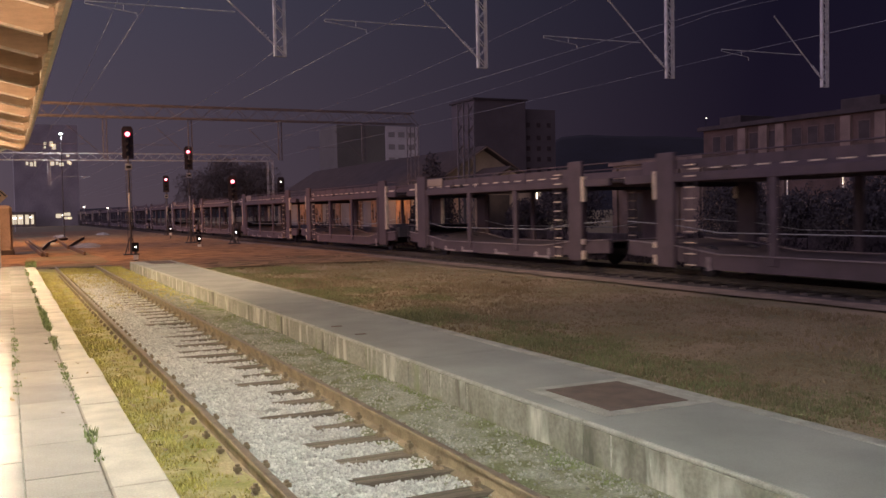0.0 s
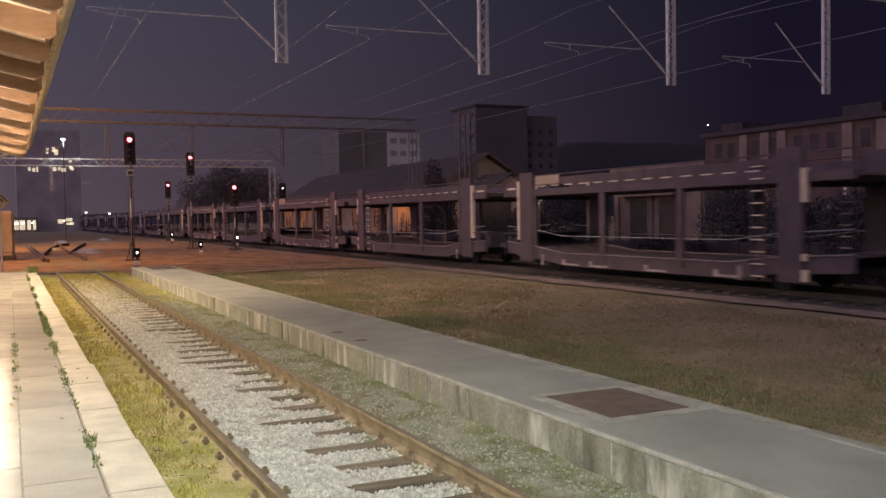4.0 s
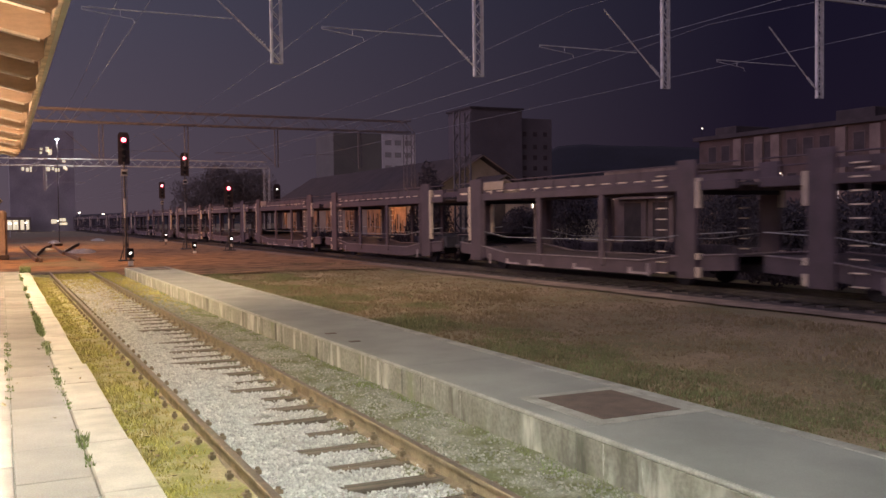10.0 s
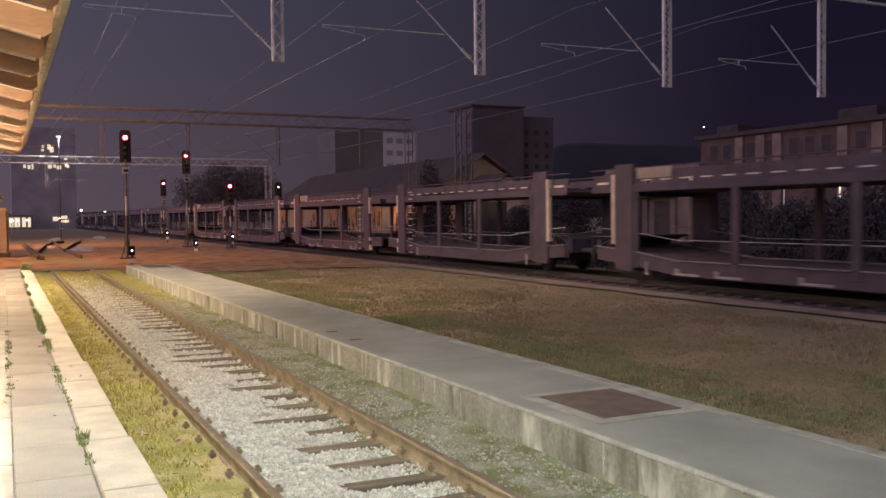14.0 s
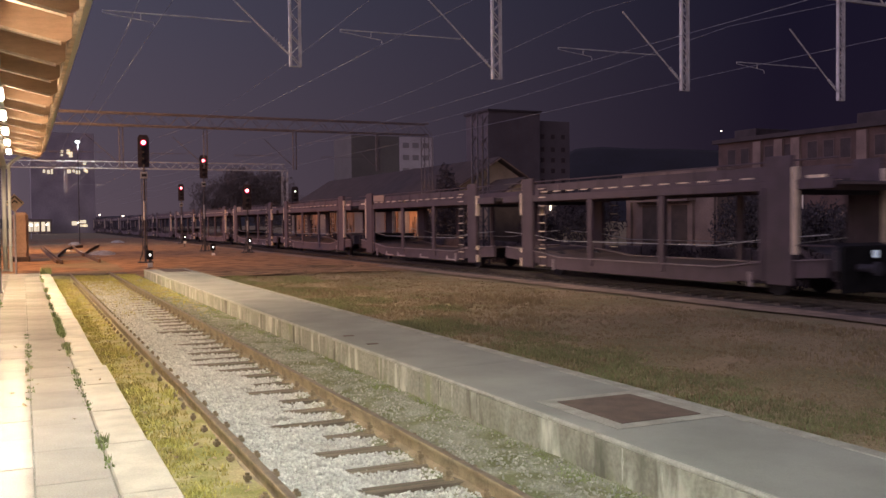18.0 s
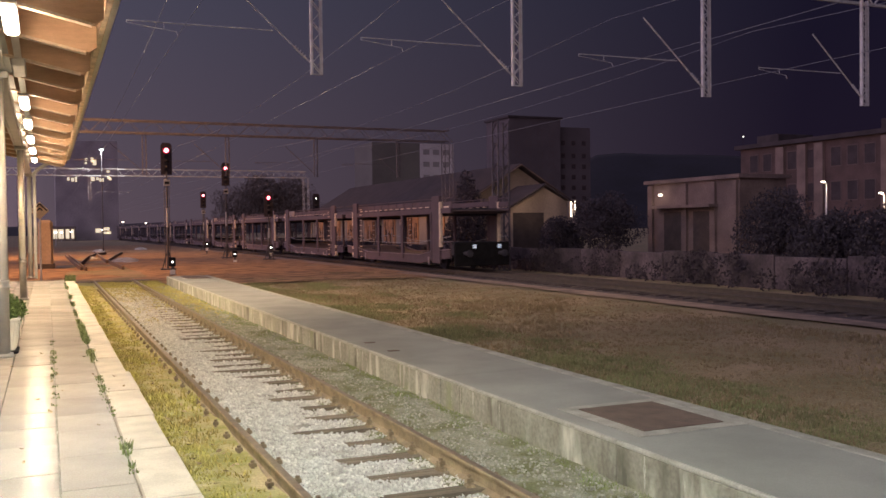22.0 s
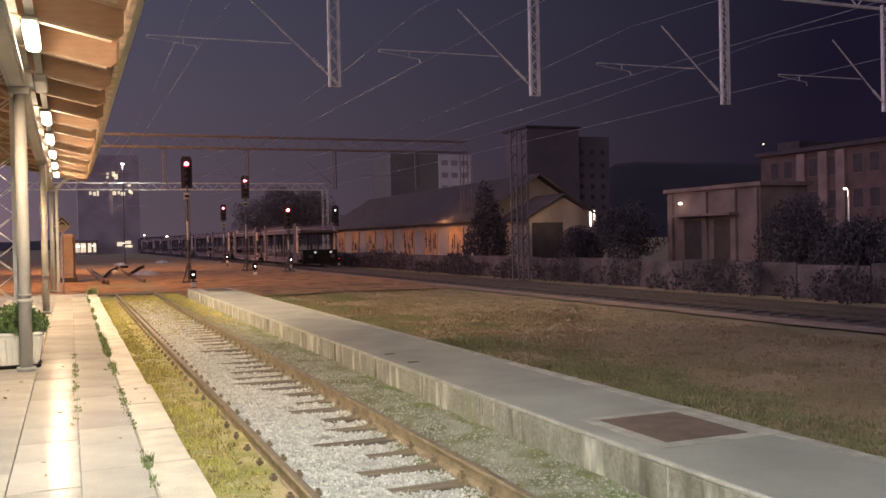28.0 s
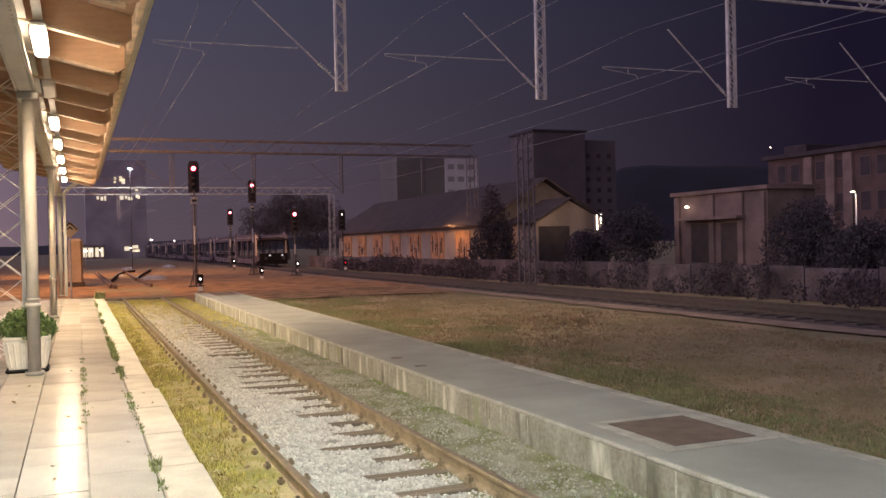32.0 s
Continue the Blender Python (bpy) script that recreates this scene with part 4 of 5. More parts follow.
def laced_post(parent, x, z0, z1, material, w=0.27, d=0.1, step=0.23):
    """A drop post of two channels, laced with flat bars front and back."""
    post = None
    for s in (-1, 1):
        bm = B()
        xo, xi = x + s * w / 2, x + s * (w / 2 - 0.008)
        box(bm, min(xo, xi), max(xo, xi), -d / 2, d / 2, z0, z1)
        for q in (-1, 1):
            fo = x + s * (w / 2 - 0.008)
            fi = x + s * (w / 2 - 0.045)
            box(bm, min(fo, fi), max(fo, fi), q * d / 2 - 0.004, q * d / 2 + 0.004, z0, z1)
        c = part("channel" if post else "drop_post", bm, material, post or parent)
        post = post or c
    u = w / 2 - 0.03
    lace = []
    for k in (-1, 1):
        bm = B()
        bar(bm, (-k * u, 0, 0), (k * u, 0, step), 0.006, 0.035, up=(0, 1, 0.001))
        lace.append(mesh_of("lacing_bar", bm, material))
    for k in range(int((z1 - z0 - 0.03) / step)):
        for q in (-1, 1):
            share("lacing_bar", lace[k % 2], post, pose(x, q * (d / 2 + 0.007), z0 + 0.03 + k * step))
    bm = B()
    box(bm, x - w / 2 + 0.01, x + w / 2 - 0.01, -d / 2 + 0.006, d / 2 - 0.006, z0, z0 + 0.012)
    part("foot_plate", bm, material, post)


POST_XS = [3.93, 9.04, 14.88, 20.78]


def build_gantry(y, x0, x1, zb, steel, name_label, posts=None, side=-1):
    t = thing("catenary_gantry", name_label, "gantry", 0, y, 0, group="overhead line gantries")
    bm = B()
    for dy in (-0.35, 0.35):
        for z in (zb, zb + 0.75):
            box(bm, x0, x1, dy - 0.04, dy + 0.04, z - 0.04, z + 0.04)
    x, k = x0, 0
    while x < x1 - 0.3:
        for dy in (-0.35, 0.35):
            a, b = (zb, zb + 0.75) if k % 2 else (zb + 0.75, zb)
            bar(bm, (x, dy, a), (x + 0.75, dy, b), 0.02, 0.05, up=(0, 1, 0.001))
        x, k = x + 0.75, k + 1
    part("truss_beam", bm, steel, t)
    for x in (x0, x1):
        lattice(t, "mast", x, 0, GZ, zb, 0.6, steel, 0.7)
    for i, px in enumerate(posts or POST_XS):
        if not x0 < px < x1:
            continue
        laced_post(t, px, 5.46, zb, steel)
        k = side
        bm = B()
        tip = (px + k * 2.05, 0, 7.45)
        rod(bm, (px + k * 0.14, 0, 5.72), tip, 0.019, n=8)
        part("cantilever_tube", bm, steel, t)
        bm = B()
        for q in range(5):
            u = 0.08 + q * 0.028
            c = Vector((px + k * 0.12, 0, 5.72)).lerp(Vector(tip), u)
            d = (Vector(tip) - Vector((px, 0, 5.72))).normalized()
            rod(bm, c - d * 0.012, c + d * 0.012, 0.04, n=10)
        part("insulator", bm, steel, t, "ribbed ceramic insulator")
        bm = B()
        rod(bm, (px + k * 0.98, 0, 6.38), (px + k * 4.05, 0, 6.37), 0.013, n=6)
        rod(bm, (px + k * 4.05, 0, 6.32), (px + k * 3.05, 0, 6.2), 0.008, n=6)
        rod(bm, (px + k * 4.05, 0, 6.32), (px + k * 4.05, 0, 6.37), 0.008, n=6)
        rod(bm, (px + k * 3.3, 0, 6.23), (px + k * 3.3, 0, 6.37), 0.008, n=6)
        rod(bm, (px + k * 3.05, 0, 6.2), (px + k * 3.02, 0, 6.1), 0.008, n=6)
        part("registration_arm", bm, steel, t)
    return t


def build_wires():
    t = thing("overhead_wires", "thin contact and messenger wires over the tracks", "wire", 0, 0, 0)
    for i, px in enumerate(POST_XS):
        cx = px - 3.03 if i < 3 else TRAIN_X
        for z, sag in ((6.1, 0.05), (7.35, 0.55)):
            bm = B()
            ys = [-20, 19.6, 59.0, 107.0, 155.0, 210]
            ring = []
            for a, b in zip(ys, ys[1:]):
                for k in range(8):
                    u = k / 8
                    c = Vector((cx, a + (b - a) * u, z - sag * 4 * u * (1 - u)))
                    ring.append([bm.verts.new(c + Vector((0.007 * math.cos(q * 1.2566), 0, 0.007 * math.sin(q * 1.2566)))) for q in range(5)])
            for r0, r1 in zip(ring, ring[1:]):
                for q in range(5):
                    bm.faces.new((r0[q], r0[(q + 1) % 5], r1[(q + 1) % 5], r1[q]))
            part("wire", bm, M_WIRE, t)


build_gantry(19.6, -7.7, 25.0, 8.6, M_GALV, "grey lattice gantry carrying the overhead line")
build_gantry(59.0, -7.5, 24.5, 8.05, M_MASTSTEEL, "lattice gantry carrying the overhead line, dimmed for haze")
build_gantry(107.0, -6.5, 27.0, 8.15, M_GALV, "pale lattice gantry over the far tracks", [2.7], 1)
build_wires()

# ---- signals ----


def build_signal(x, y, z, label="tall colour-light signal showing red", plate=True, core=None):
    t = thing("railway_signal", label, "signal", x, y, GZ, group="tall railway signals")
    h = z - GZ
    bm = B()
    rod(bm, (0, 0, 0), (0, 0, h - 0.5), 0.06, 0.05, n=10)
    part("mast", bm, M_DARKGALV, t)
    bm = B()
    rod(bm, (0, 0, h * 0.36), (0, 0, h * 0.52), 0.066, n=10)
    part("white_band", bm, M_MIDGALV, t, "worn white band on the mast")
    bm = B()
    for s in (-1, 1):
        bar(bm, (s * 0.34, 0, 0), (0, 0, 1.2), 0.05, 0.05)
    box(bm, -0.4, 0.4, -0.3, 0.3, 0, 0.12, 0.02)
    part("base", bm, M_DARKGALV, t)
    bm = B()
    prism(bm, [(-0.3, h - 1.35), (0.3, h - 1.35), (0.3, h + 0.25), (0.2, h + 0.42), (-0.2, h + 0.42), (-0.3, h + 0.25)], -0.02, 0.02)
    part("backboard", bm, M_BOARD, t)
    bm = B()
    box(bm, -0.16, 0.16, 0.03, 0.24, h - 1.25, h + 0.3, 0.02)
    part("lamp_case", bm, M_BLACK, t)
    for k in range(4):
        zz = h - k * 0.36
        bm = B()
        # top lens oversized; when red, its rim draws the lamp's halo
        rod(bm, (0, -0.02, zz), (0, -0.06, zz), 0.155 if k == 0 else 0.11, n=16)
        part("lens", bm, (M_GLASS if core else G_RED) if k == 0 else M_GLASS, t, "glowing lens" if k == 0 else "")
        if k == 0:
            bm = B()
            rod(bm, (0, -0.06, zz), (0, -0.065, zz), 0.05 if core else 0.112, n=12)
            part("lens_core", bm, core or G_REDCORE, t)
        bm = B()
        arc = [(0.15 * math.cos(radians(20 + 20 * q)), 0.15 * math.sin(radians(20 + 20 * q))) for q in range(8)]
        prism(bm, [(x, zz + z) for x, z in arc] + [(x * 0.93, zz + z * 0.93) for x, z in arc[::-1]], -0.24, -0.02)
        part("hood", bm, M_BLACK, t)
    if plate:
        bm = B()
        box(bm, -0.18, 0.18, -0.06, -0.03, h - 1.97, h - 1.61, 0.01)
        p = part("square_plate", bm, M_MIDGALV, t, "small white square plate with a dark frame")
        bm = B()
        box(bm, -0.12, 0.12, -0.064, -0.06, h - 1.86, h - 1.72)
        part("plate_mark", bm, M_BLACK, p)
    bm = B()
    for s in (-0.13, 0.13):
        rod(bm, (s, 0.1, 0.2), (s, 0.1, h - 1.4), 0.016, n=5)
    for k in range(int((h - 1.7) / 0.35)):
        rod(bm, (-0.13, 0.1, 0.4 + k * 0.35), (0.13, 0.1, 0.4 + k * 0.35), 0.012, n=5)
    part("ladder", bm, M_DARKGALV, t)
    return t


def build_dwarf(x, y, z, material, label):
    t = thing("dwarf_signal", label, "signal", x, y, GZ, group="low shunting signals")
    h = z - GZ
    bm = B()
    rod(bm, (0, 0, 0), (0, 0, h - 0.2), 0.05, n=8)
    box(bm, -0.18, 0.18, -0.15, 0.15, 0, 0.06, 0.01)
    part("foot", bm, M_DARKGALV, t)
    bm = B()
    box(bm, -0.15, 0.15, -0.1, 0.12, h - 0.22, h + 0.22, 0.03)
    part("lamp_case", bm, M_BLACK, t)
    bm = B()
    rod(bm, (0, -0.1, h), (0, -0.13, h), 0.042, n=12)
    part("lens", bm, material, t, "lit lens")
    bm = B()
    box(bm, -0.12, 0.12, -0.12, -0.1, h - 0.6, h - 0.38, 0.01)
    part("plate", bm, M_WHITE, t, "pale square plate")


build_signal(4.42, 52.0, 6.43)
build_signal(10.93, 70.4, 6.73)
build_signal(13.8, 100.0, 5.75)
build_signal(12.95, 64.8, 4.27, plate=False)
build_dwarf(3.85, 45.5, 0.47, G_WHITE, "low shunting signal with a white lamp")
build_dwarf(9.79, 61.1, 0.38, G_WHITE, "low shunting signal with a white lamp")
build_dwarf(11.89, 86, 0.71, G_WHITE, "low shunting signal with a white lamp")
build_dwarf(13.45, 66.5, 0.66, glow("bright_white_lens", (0.95, 0.98, 1.0), 22), "low shunting signal with a bright white lamp")
build_dwarf(19.3, 74.2, 0.48, G_RED, "low signal with a red lamp behind the far track")
build_signal(19.32, 75.0, 4.57, "slim signal with a small white lamp behind the far track", False, G_WHITE)

# ---- train ----
PERIOD = 33.35
HALF = PERIOD / 2


def build_wagon(sign):
    t = thing("car_carrier_wagon", "empty double-deck maroon car transporter wagon", "railway wagon", TRAIN_X, 0, 0, group="wagons of the passing train")
    prof = [(0.9, 0.98), (2.8, 0.86), (4.6, 0.66), (12.4, 0.66), (14.0, 0.84), (16.2, 0.95)]
    for s in (-1, 1):
        bm = B()
        sweep(bm, [Vector((s * 1.42, y, z - 0.2)) for y, z in prof], 0.1, 0.4)
        part("side_sill", bm, M_WAGON, t)
        # the flange's pale colour draws the highlight on top of the sill
        bm = B()
        sweep(bm, [Vector((s * 1.46, y, z + 0.018)) for y, z in prof], 0.12, 0.03)
        part("sill_flange", bm, M_WAGONLIGHT, t, "flange paled as a highlight along the sill")
        bm = B()
        box(bm, s * 1.5 - 0.06, s * 1.5 + 0.06, 1.9, 2.78, 0.32, 3.45, 0.02)
        box(bm, s * 1.5 - 0.09, s * 1.5 + 0.02, 2.78, 2.95, 0.4, 2.7, 0.02)
        part("end_panel", bm, M_WAGON, t, "broad maroon end panel")
        bm = B()
        box(bm, s * 1.5 - 0.07, s * 1.5 + 0.07, 1.78, 1.9, 1.08, 3.17, 0.01)
        part("end_strip", bm, M_STRIP, t, "tall cream strip")
        bm = B()
        box(bm, s * 1.5 - 0.06, s * 1.5 + 0.06, 14.05, 14.82, 0.25, 3.45, 0.02)
        part("inner_panel", bm, M_WAGON, t, "broad maroon panel")
        for z0, z1 in ((2.15, 2.95), (0.78, 0.95), (0.3, 0.58)):
            bm = B()
            box(bm, s * 1.5 - 0.07, s * 1.5 + 0.07, 14.82, 14.93, z0, z1, 0.01)
            part("inner_strip", bm, M_STRIP, t, "short cream strip")
        for y in (6.87, 10.5):
            bm = B()
            box(bm, s * 1.47 - 0.05, s * 1.47 + 0.05, y - 0.13, y + 0.13, 0.45, 2.7, 0.015)
            part("side_post", bm, M_WAGON, t)
        bm = B()
        box(bm, s * 1.47 - 0.06, s * 1.47 + 0.06, 0.7, 16.3, 2.62, 2.86, 0.015)
        part("upper_deck_beam", bm, M_WAGON, t)
        bm = B()
        box(bm, s * 1.45 - 0.015, s * 1.45 + 0.015, 2.78, 14.05, 2.98, 3.22)
        part("guard_panel", bm, M_WAGON, t)
        bm = B()
        rod(bm, (s * 1.47, 0.6, 3.32), (s * 1.47, 16.3, 3.32), 0.022, n=6)
        for k in range(12):
            rod(bm, (s * 1.47, 2.0 + k * 1.15, 2.86), (s * 1.47, 2.0 + k * 1.15, 3.32), 0.018, n=5)
        part("guard_rail", bm, M_WAGON, t)
        for k in range(13):
            bm = B()
            box(bm, s * 1.53 - 0.01, s * 1.53 + 0.01, 3.2 + k * 0.82, 3.62 + k * 0.82, 2.93, 2.965)
            part("deck_marker", bm, M_STRIP, t)
        bm = B()
        for a, b in zip(prof, prof[1:]):
            rod(bm, (s * 1.46, a[0], a[1] + 0.58), (s * 1.46, b[0], b[1] + 0.58), 0.014, n=5)
        part("wire_rope", bm, M_MIDGALV, t)
        lad = B()
        for y in (13.2, 13.62):
            rod(lad, (s * 1.52, y, 0.3), (s * 1.52, y, 3.15), 0.018, n=6)
        ladder = part("ladder", lad, M_WAGON, t)
        for k in range(10):
            bm = B()
            rod(bm, (s * 1.53, 13.2, 0.36 + k * 0.3), (s * 1.53, 13.62, 0.36 + k * 0.3), 0.02, n=6)
            part("rung", bm, M_STRIP, ladder)
        bm = B()
        rod(bm, (s * 0.875, 0.02, 0.8), (s * 0.875, 0.1, 0.8), 0.16, n=14)
        rod(bm, (s * 0.875, 0.1, 0.8), (s * 0.875, 0.7, 0.8), 0.09, n=12)
        part("buffer", bm, M_WAGONDARK, t)
        for y in (4.55, 6.1, 8.9, 11.8):
            bm = B()
            box(bm, s * 1.4 - 0.05, s * 1.4 + 0.1, y, y + 1.0, 0.27, 0.34, 0.01)
            box(bm, s * 1.4 + 0.06, s * 1.4 + 0.09, y, y + 0.16, 0.34, 0.46, 0.01)
            part("wheel_stop_bracket", bm, M_FITTING, t)
        bm = B()
        bar(bm, (s * 1.46, 1.0, 0.62), (s * 1.46, 1.75, 1.25), 0.03, 0.07)
        rod(bm, (s * 1.5, 0.7, 0.5), (s * 1.5, 0.7, 1.3), 0.02, n=6)
        rod(bm, (s * 1.5, 0.7, 1.3), (s * 1.5, 1.78, 1.3), 0.02, n=6)
        part("end_handrail", bm, M_WAGON, t)
        for y in (3.35, 12.75):
            bm = B()
            box(bm, s * 1.49 - 0.02, s * 1.49 + 0.02, y - 0.07, y + 0.07, 0.22, 0.6, 0.01)
            part("jacking_plate", bm, M_WAGONLIGHT, t, "pale jacking plate on the sill")
        bm = B()
        box(bm, s * 1.44 - 0.03, s * 1.44 + 0.03, 0.72, 1.72, 2.9, 3.16, 0.015)
        part("deck_end_panel", bm, M_WAGON, t)
        bm = B()
        box(bm, s * 1.48 - 0.012, s * 1.48 + 0.012, 0.95, 1.5, 2.88, 2.95)
        part("deck_end_marker", bm, M_STRIP, t)
    bm = B()
    for (a, za), (b, zb) in zip(prof, prof[1:]):
        bar(bm, (0, a, za - 0.03), (0, b + 0.02, zb - 0.03), 2.76, 0.05)
    part("lower_deck", bm, M_DECK, t)
    bm = B()
    box(bm, -1.41, 1.41, 0.75, 16.3, 2.72, 2.78)
    for k in range(8):
        box(bm, -1.4, 1.4, 1.2 + k * 2.05, 1.32 + k * 2.05, 2.6, 2.72)
    part("upper_deck", bm, M_DECK, t)
    bm = B()
    box(bm, -1.35, 1.35, 0.68, 0.95, 0.72, 1.2, 0.02)
    box(bm, -0.25, 0.25, 0.9, 16.6, 0.42, 0.62)
    rod(bm, (0, 16.2, 0.8), (0, 16.675, 0.8), 0.12, n=10)
    part("underframe", bm, M_WAGONDARK, t)
    for y in (1.86, 14.8):
        bm = B()
        box(bm, -1.45, 1.45, y, y + 0.1, 2.5, 2.86, 0.02)
        part("cross_beam", bm, M_WAGONDARK, t)
    bm = B()
    bar(bm, (0, 0.9, 1.05), (0, 1.8, 1.3), 2.6, 0.05)
    part("end_ramp_flap", bm, M_WAGONDARK, t)
    for y in (3.1, 13.5):
        bm = B()
        rod(bm, (-0.8, y, 0.42), (0.8, y, 0.42), 0.07, n=10)
        axle = part("wheelset", bm, M_WAGONDARK, t)
        for s in (-1, 1):
            bm = B()
            rod(bm, (s * 0.72, y, 0.42), (s * 0.82, y, 0.42), 0.42, n=22)
            rod(bm, (s * 0.69, y, 0.42), (s * 0.72, y, 0.42), 0.445, n=22)
            part("wheel", bm, M_WAGONDARK, axle)
            bm = B()
            box(bm, s * 1.02 - 0.13, s * 1.02 + 0.13, y - 0.16, y + 0.16, 0.28, 0.56, 0.03)
            bar(bm, (s * 1.02, y - 0.6, 0.66), (s * 1.02, y + 0.6, 0.66), 0.1, 0.08)
            part("axle_box", bm, M_WAGONDARK, t)
    if sign:
        for s in (-1, 1):
            bm = B()
            box(bm, s * 1.5 - 0.015, s * 1.5 + 0.015, 2.95, 4.45, 3.0, 3.3, 0.008)
            part("sign_board", bm, M_SIGNBOARD, t, "blank pale board on the upper rail")
    return t


UNITS = 14
WAGONS = []


def build_train():
    a, b = build_wagon(False), build_wagon(True)
    for k in range(UNITS):
        one = a if k == 0 else copy_thing(a, pose(TRAIN_X, PERIOD * k, 0))
        two = b if k == 0 else copy_thing(b, pose(TRAIN_X, PERIOD * (k + 1), 0, 0, 0, 180))
        WAGONS.append((one, PERIOD * k, 0))
        WAGONS.append((two, PERIOD * (k + 1), 180))
    tagged(a, "last maroon car transporter wagon, with two pale tail markers")
    bm = B()
    box(bm, -1.38, 1.38, 0.57, 0.67, 0.22, 1.3, 0.03)
    part("end_bulkhead", bm, M_BLACK, a, "black steel end plate")
    for x in (-0.42, 0.83):
        bm = B()
        box(bm, x - 0.13, x + 0.13, 0.5, 0.56, 0.98, 1.24, 0.01)
        m = part("tail_marker", bm, M_BLACK, a, "square tail marker lamp")
        bm = B()
        box(bm, x - 0.085, x + 0.085, 0.488, 0.5, 1.025, 1.195)
        part("marker_face", bm, G_PLATE, m)


build_train()

# ---- buildings and distance ----


def gable_roof(bm, x0, x1, y0, y1, ze, zr, over=0.6, thick=0.18):
    xm = (x0 + x1) / 2
    k = (zr - ze) / (xm - x0)
    for s, xe in ((-1, x0 - over), (1, x1 + over)):
        z = ze - over * k
        vs = [bm.verts.new(p) for p in ((xe, y0 - over, z), (xm, y0 - over, zr), (xm, y1 + over, zr), (xe, y1 + over, z), (xe, y0 - over, z + thick), (xm, y0 - over, zr + thick), (xm, y1 + over, zr + thick), (xe, y1 + over, z + thick))]
        for f in ((0, 1, 2, 3), (7, 6, 5, 4), (0, 4, 5, 1), (1, 5, 6, 2), (2, 6, 7, 3), (3, 7, 4, 0)):
            bm.faces.new([vs[i] for i in f])


def build_goods_shed():
    t = thing("goods_shed", "old plastered goods shed with a long tiled roof", "building", 0, 0, GZ)
    x0, x1, y0, y1, ze, zr = 24.1, 32.7, 56.0, 93.0, 3.75, 6.4
    bm = B()
    prism(bm, [(x0, 0), (x1, 0), (x1, ze), ((x0 + x1) / 2, zr), (x0, ze)], y0, y1)
    part("wall", bm, M_PLASTER, t)
    bm = B()
    gable_roof(bm, x0, x1, y0, y1, ze, zr, 0.75)
    part("roof", bm, M_ROOFTILE, t)
    rng = random.Random(3)
    for k in range(7):
        y = 58.6 + k * 5.0
        bm = B()
        box(bm, x0 - 0.09, x0 - 0.02, y, y + 2.6, 0.7, 3.0, 0.01)
        d = part("sliding_door", bm, mat("weathered_orange_door", (0.36, 0.19, 0.10), 0.8, var=0.3, scale=1.5, fine=16, bump=0.2), t, "faded sliding door covered with spray paint")
        # sprayed strokes, unreadable
        for q in range(7):
            bm = B()
            yy = y + 0.2 + q * 0.32
            h = rng.uniform(0.5, 1.4)
            z = rng.uniform(1.0, 1.5)
            box(bm, x0 - 0.1, x0 - 0.088, yy, yy + rng.uniform(0.07, 0.2), z, z + h)
            if rng.random() < 0.6:
                box(bm, x0 - 0.1, x0 - 0.088, yy, yy + 0.3, z + h * 0.5, z + h * 0.5 + 0.12)
            part("paint_stroke", bm, M_BLACK if (k + q) % 3 else M_PLASTER2, d)
        bm = B()
        box(bm, x0 - 0.06, x0 - 0.015, y + 2.75, y + 4.6, 0.9, 2.9, 0.01)
        part("pale_panel", bm, M_PLASTER2, t)
    bm = B()
    box(bm, x0 - 1.2, x0, y0, y1, 0, 0.9, 0.04)
    part("loading_dock", bm, M_CONCWALL, t)
    for s in (-1, 1):
        bm = B()
        xe = x0 - 0.75 if s < 0 else x1 + 0.75
        k = (zr - ze) / ((x1 - x0) / 2)
        bar(bm, (xe, y0 - 0.77, ze - 0.75 * k + 0.09), ((x0 + x1) / 2, y0 - 0.77, zr + 0.09), 0.04, 0.24, up=(0, 1, 0.001))
        part("barge_board", bm, M_DIMPLASTER, t)
    p = thing("gabled_annex", "small gabled annex with a dark doorway", "building", 0, 0, GZ)
    bm = B()
    prism(bm, [(25.7, 0), (30.6, 0), (30.6, 3.5), (28.0, 4.85), (25.7, 3.5)], 51.8, 55.2)
    part("wall", bm, M_PLASTER, p)
    bm = B()
    gable_roof(bm, 25.7, 30.6, 51.8, 55.0, 3.5, 4.85, 0.4, 0.14)
    part("roof", bm, M_ROOFTILE, p)
    s = thing("strip_window", "tall narrow lit window beside the annex", "window", 30.08, 51.46, GZ)
    for dx, z0, z1 in ((0.0, 2.8, 3.84), (0.29, 3.05, 3.84)):
        bm = B()
        box(bm, dx - 0.017, dx + 0.017, -0.03, 0.03, z0, z1)
        part("lit_pane", bm, G_STREET, s)
    bm = B()
    box(bm, -0.15, 0.48, 0.04, 0.32, 0, 3.95, 0.02)
    part("porch_pier", bm, M_PLASTER2, s)
    bm = B()
    box(bm, 25.9, 28.15, 51.74, 51.79, 0.2, 3.1)
    part("doorway", bm, M_DARKWOOD, p)


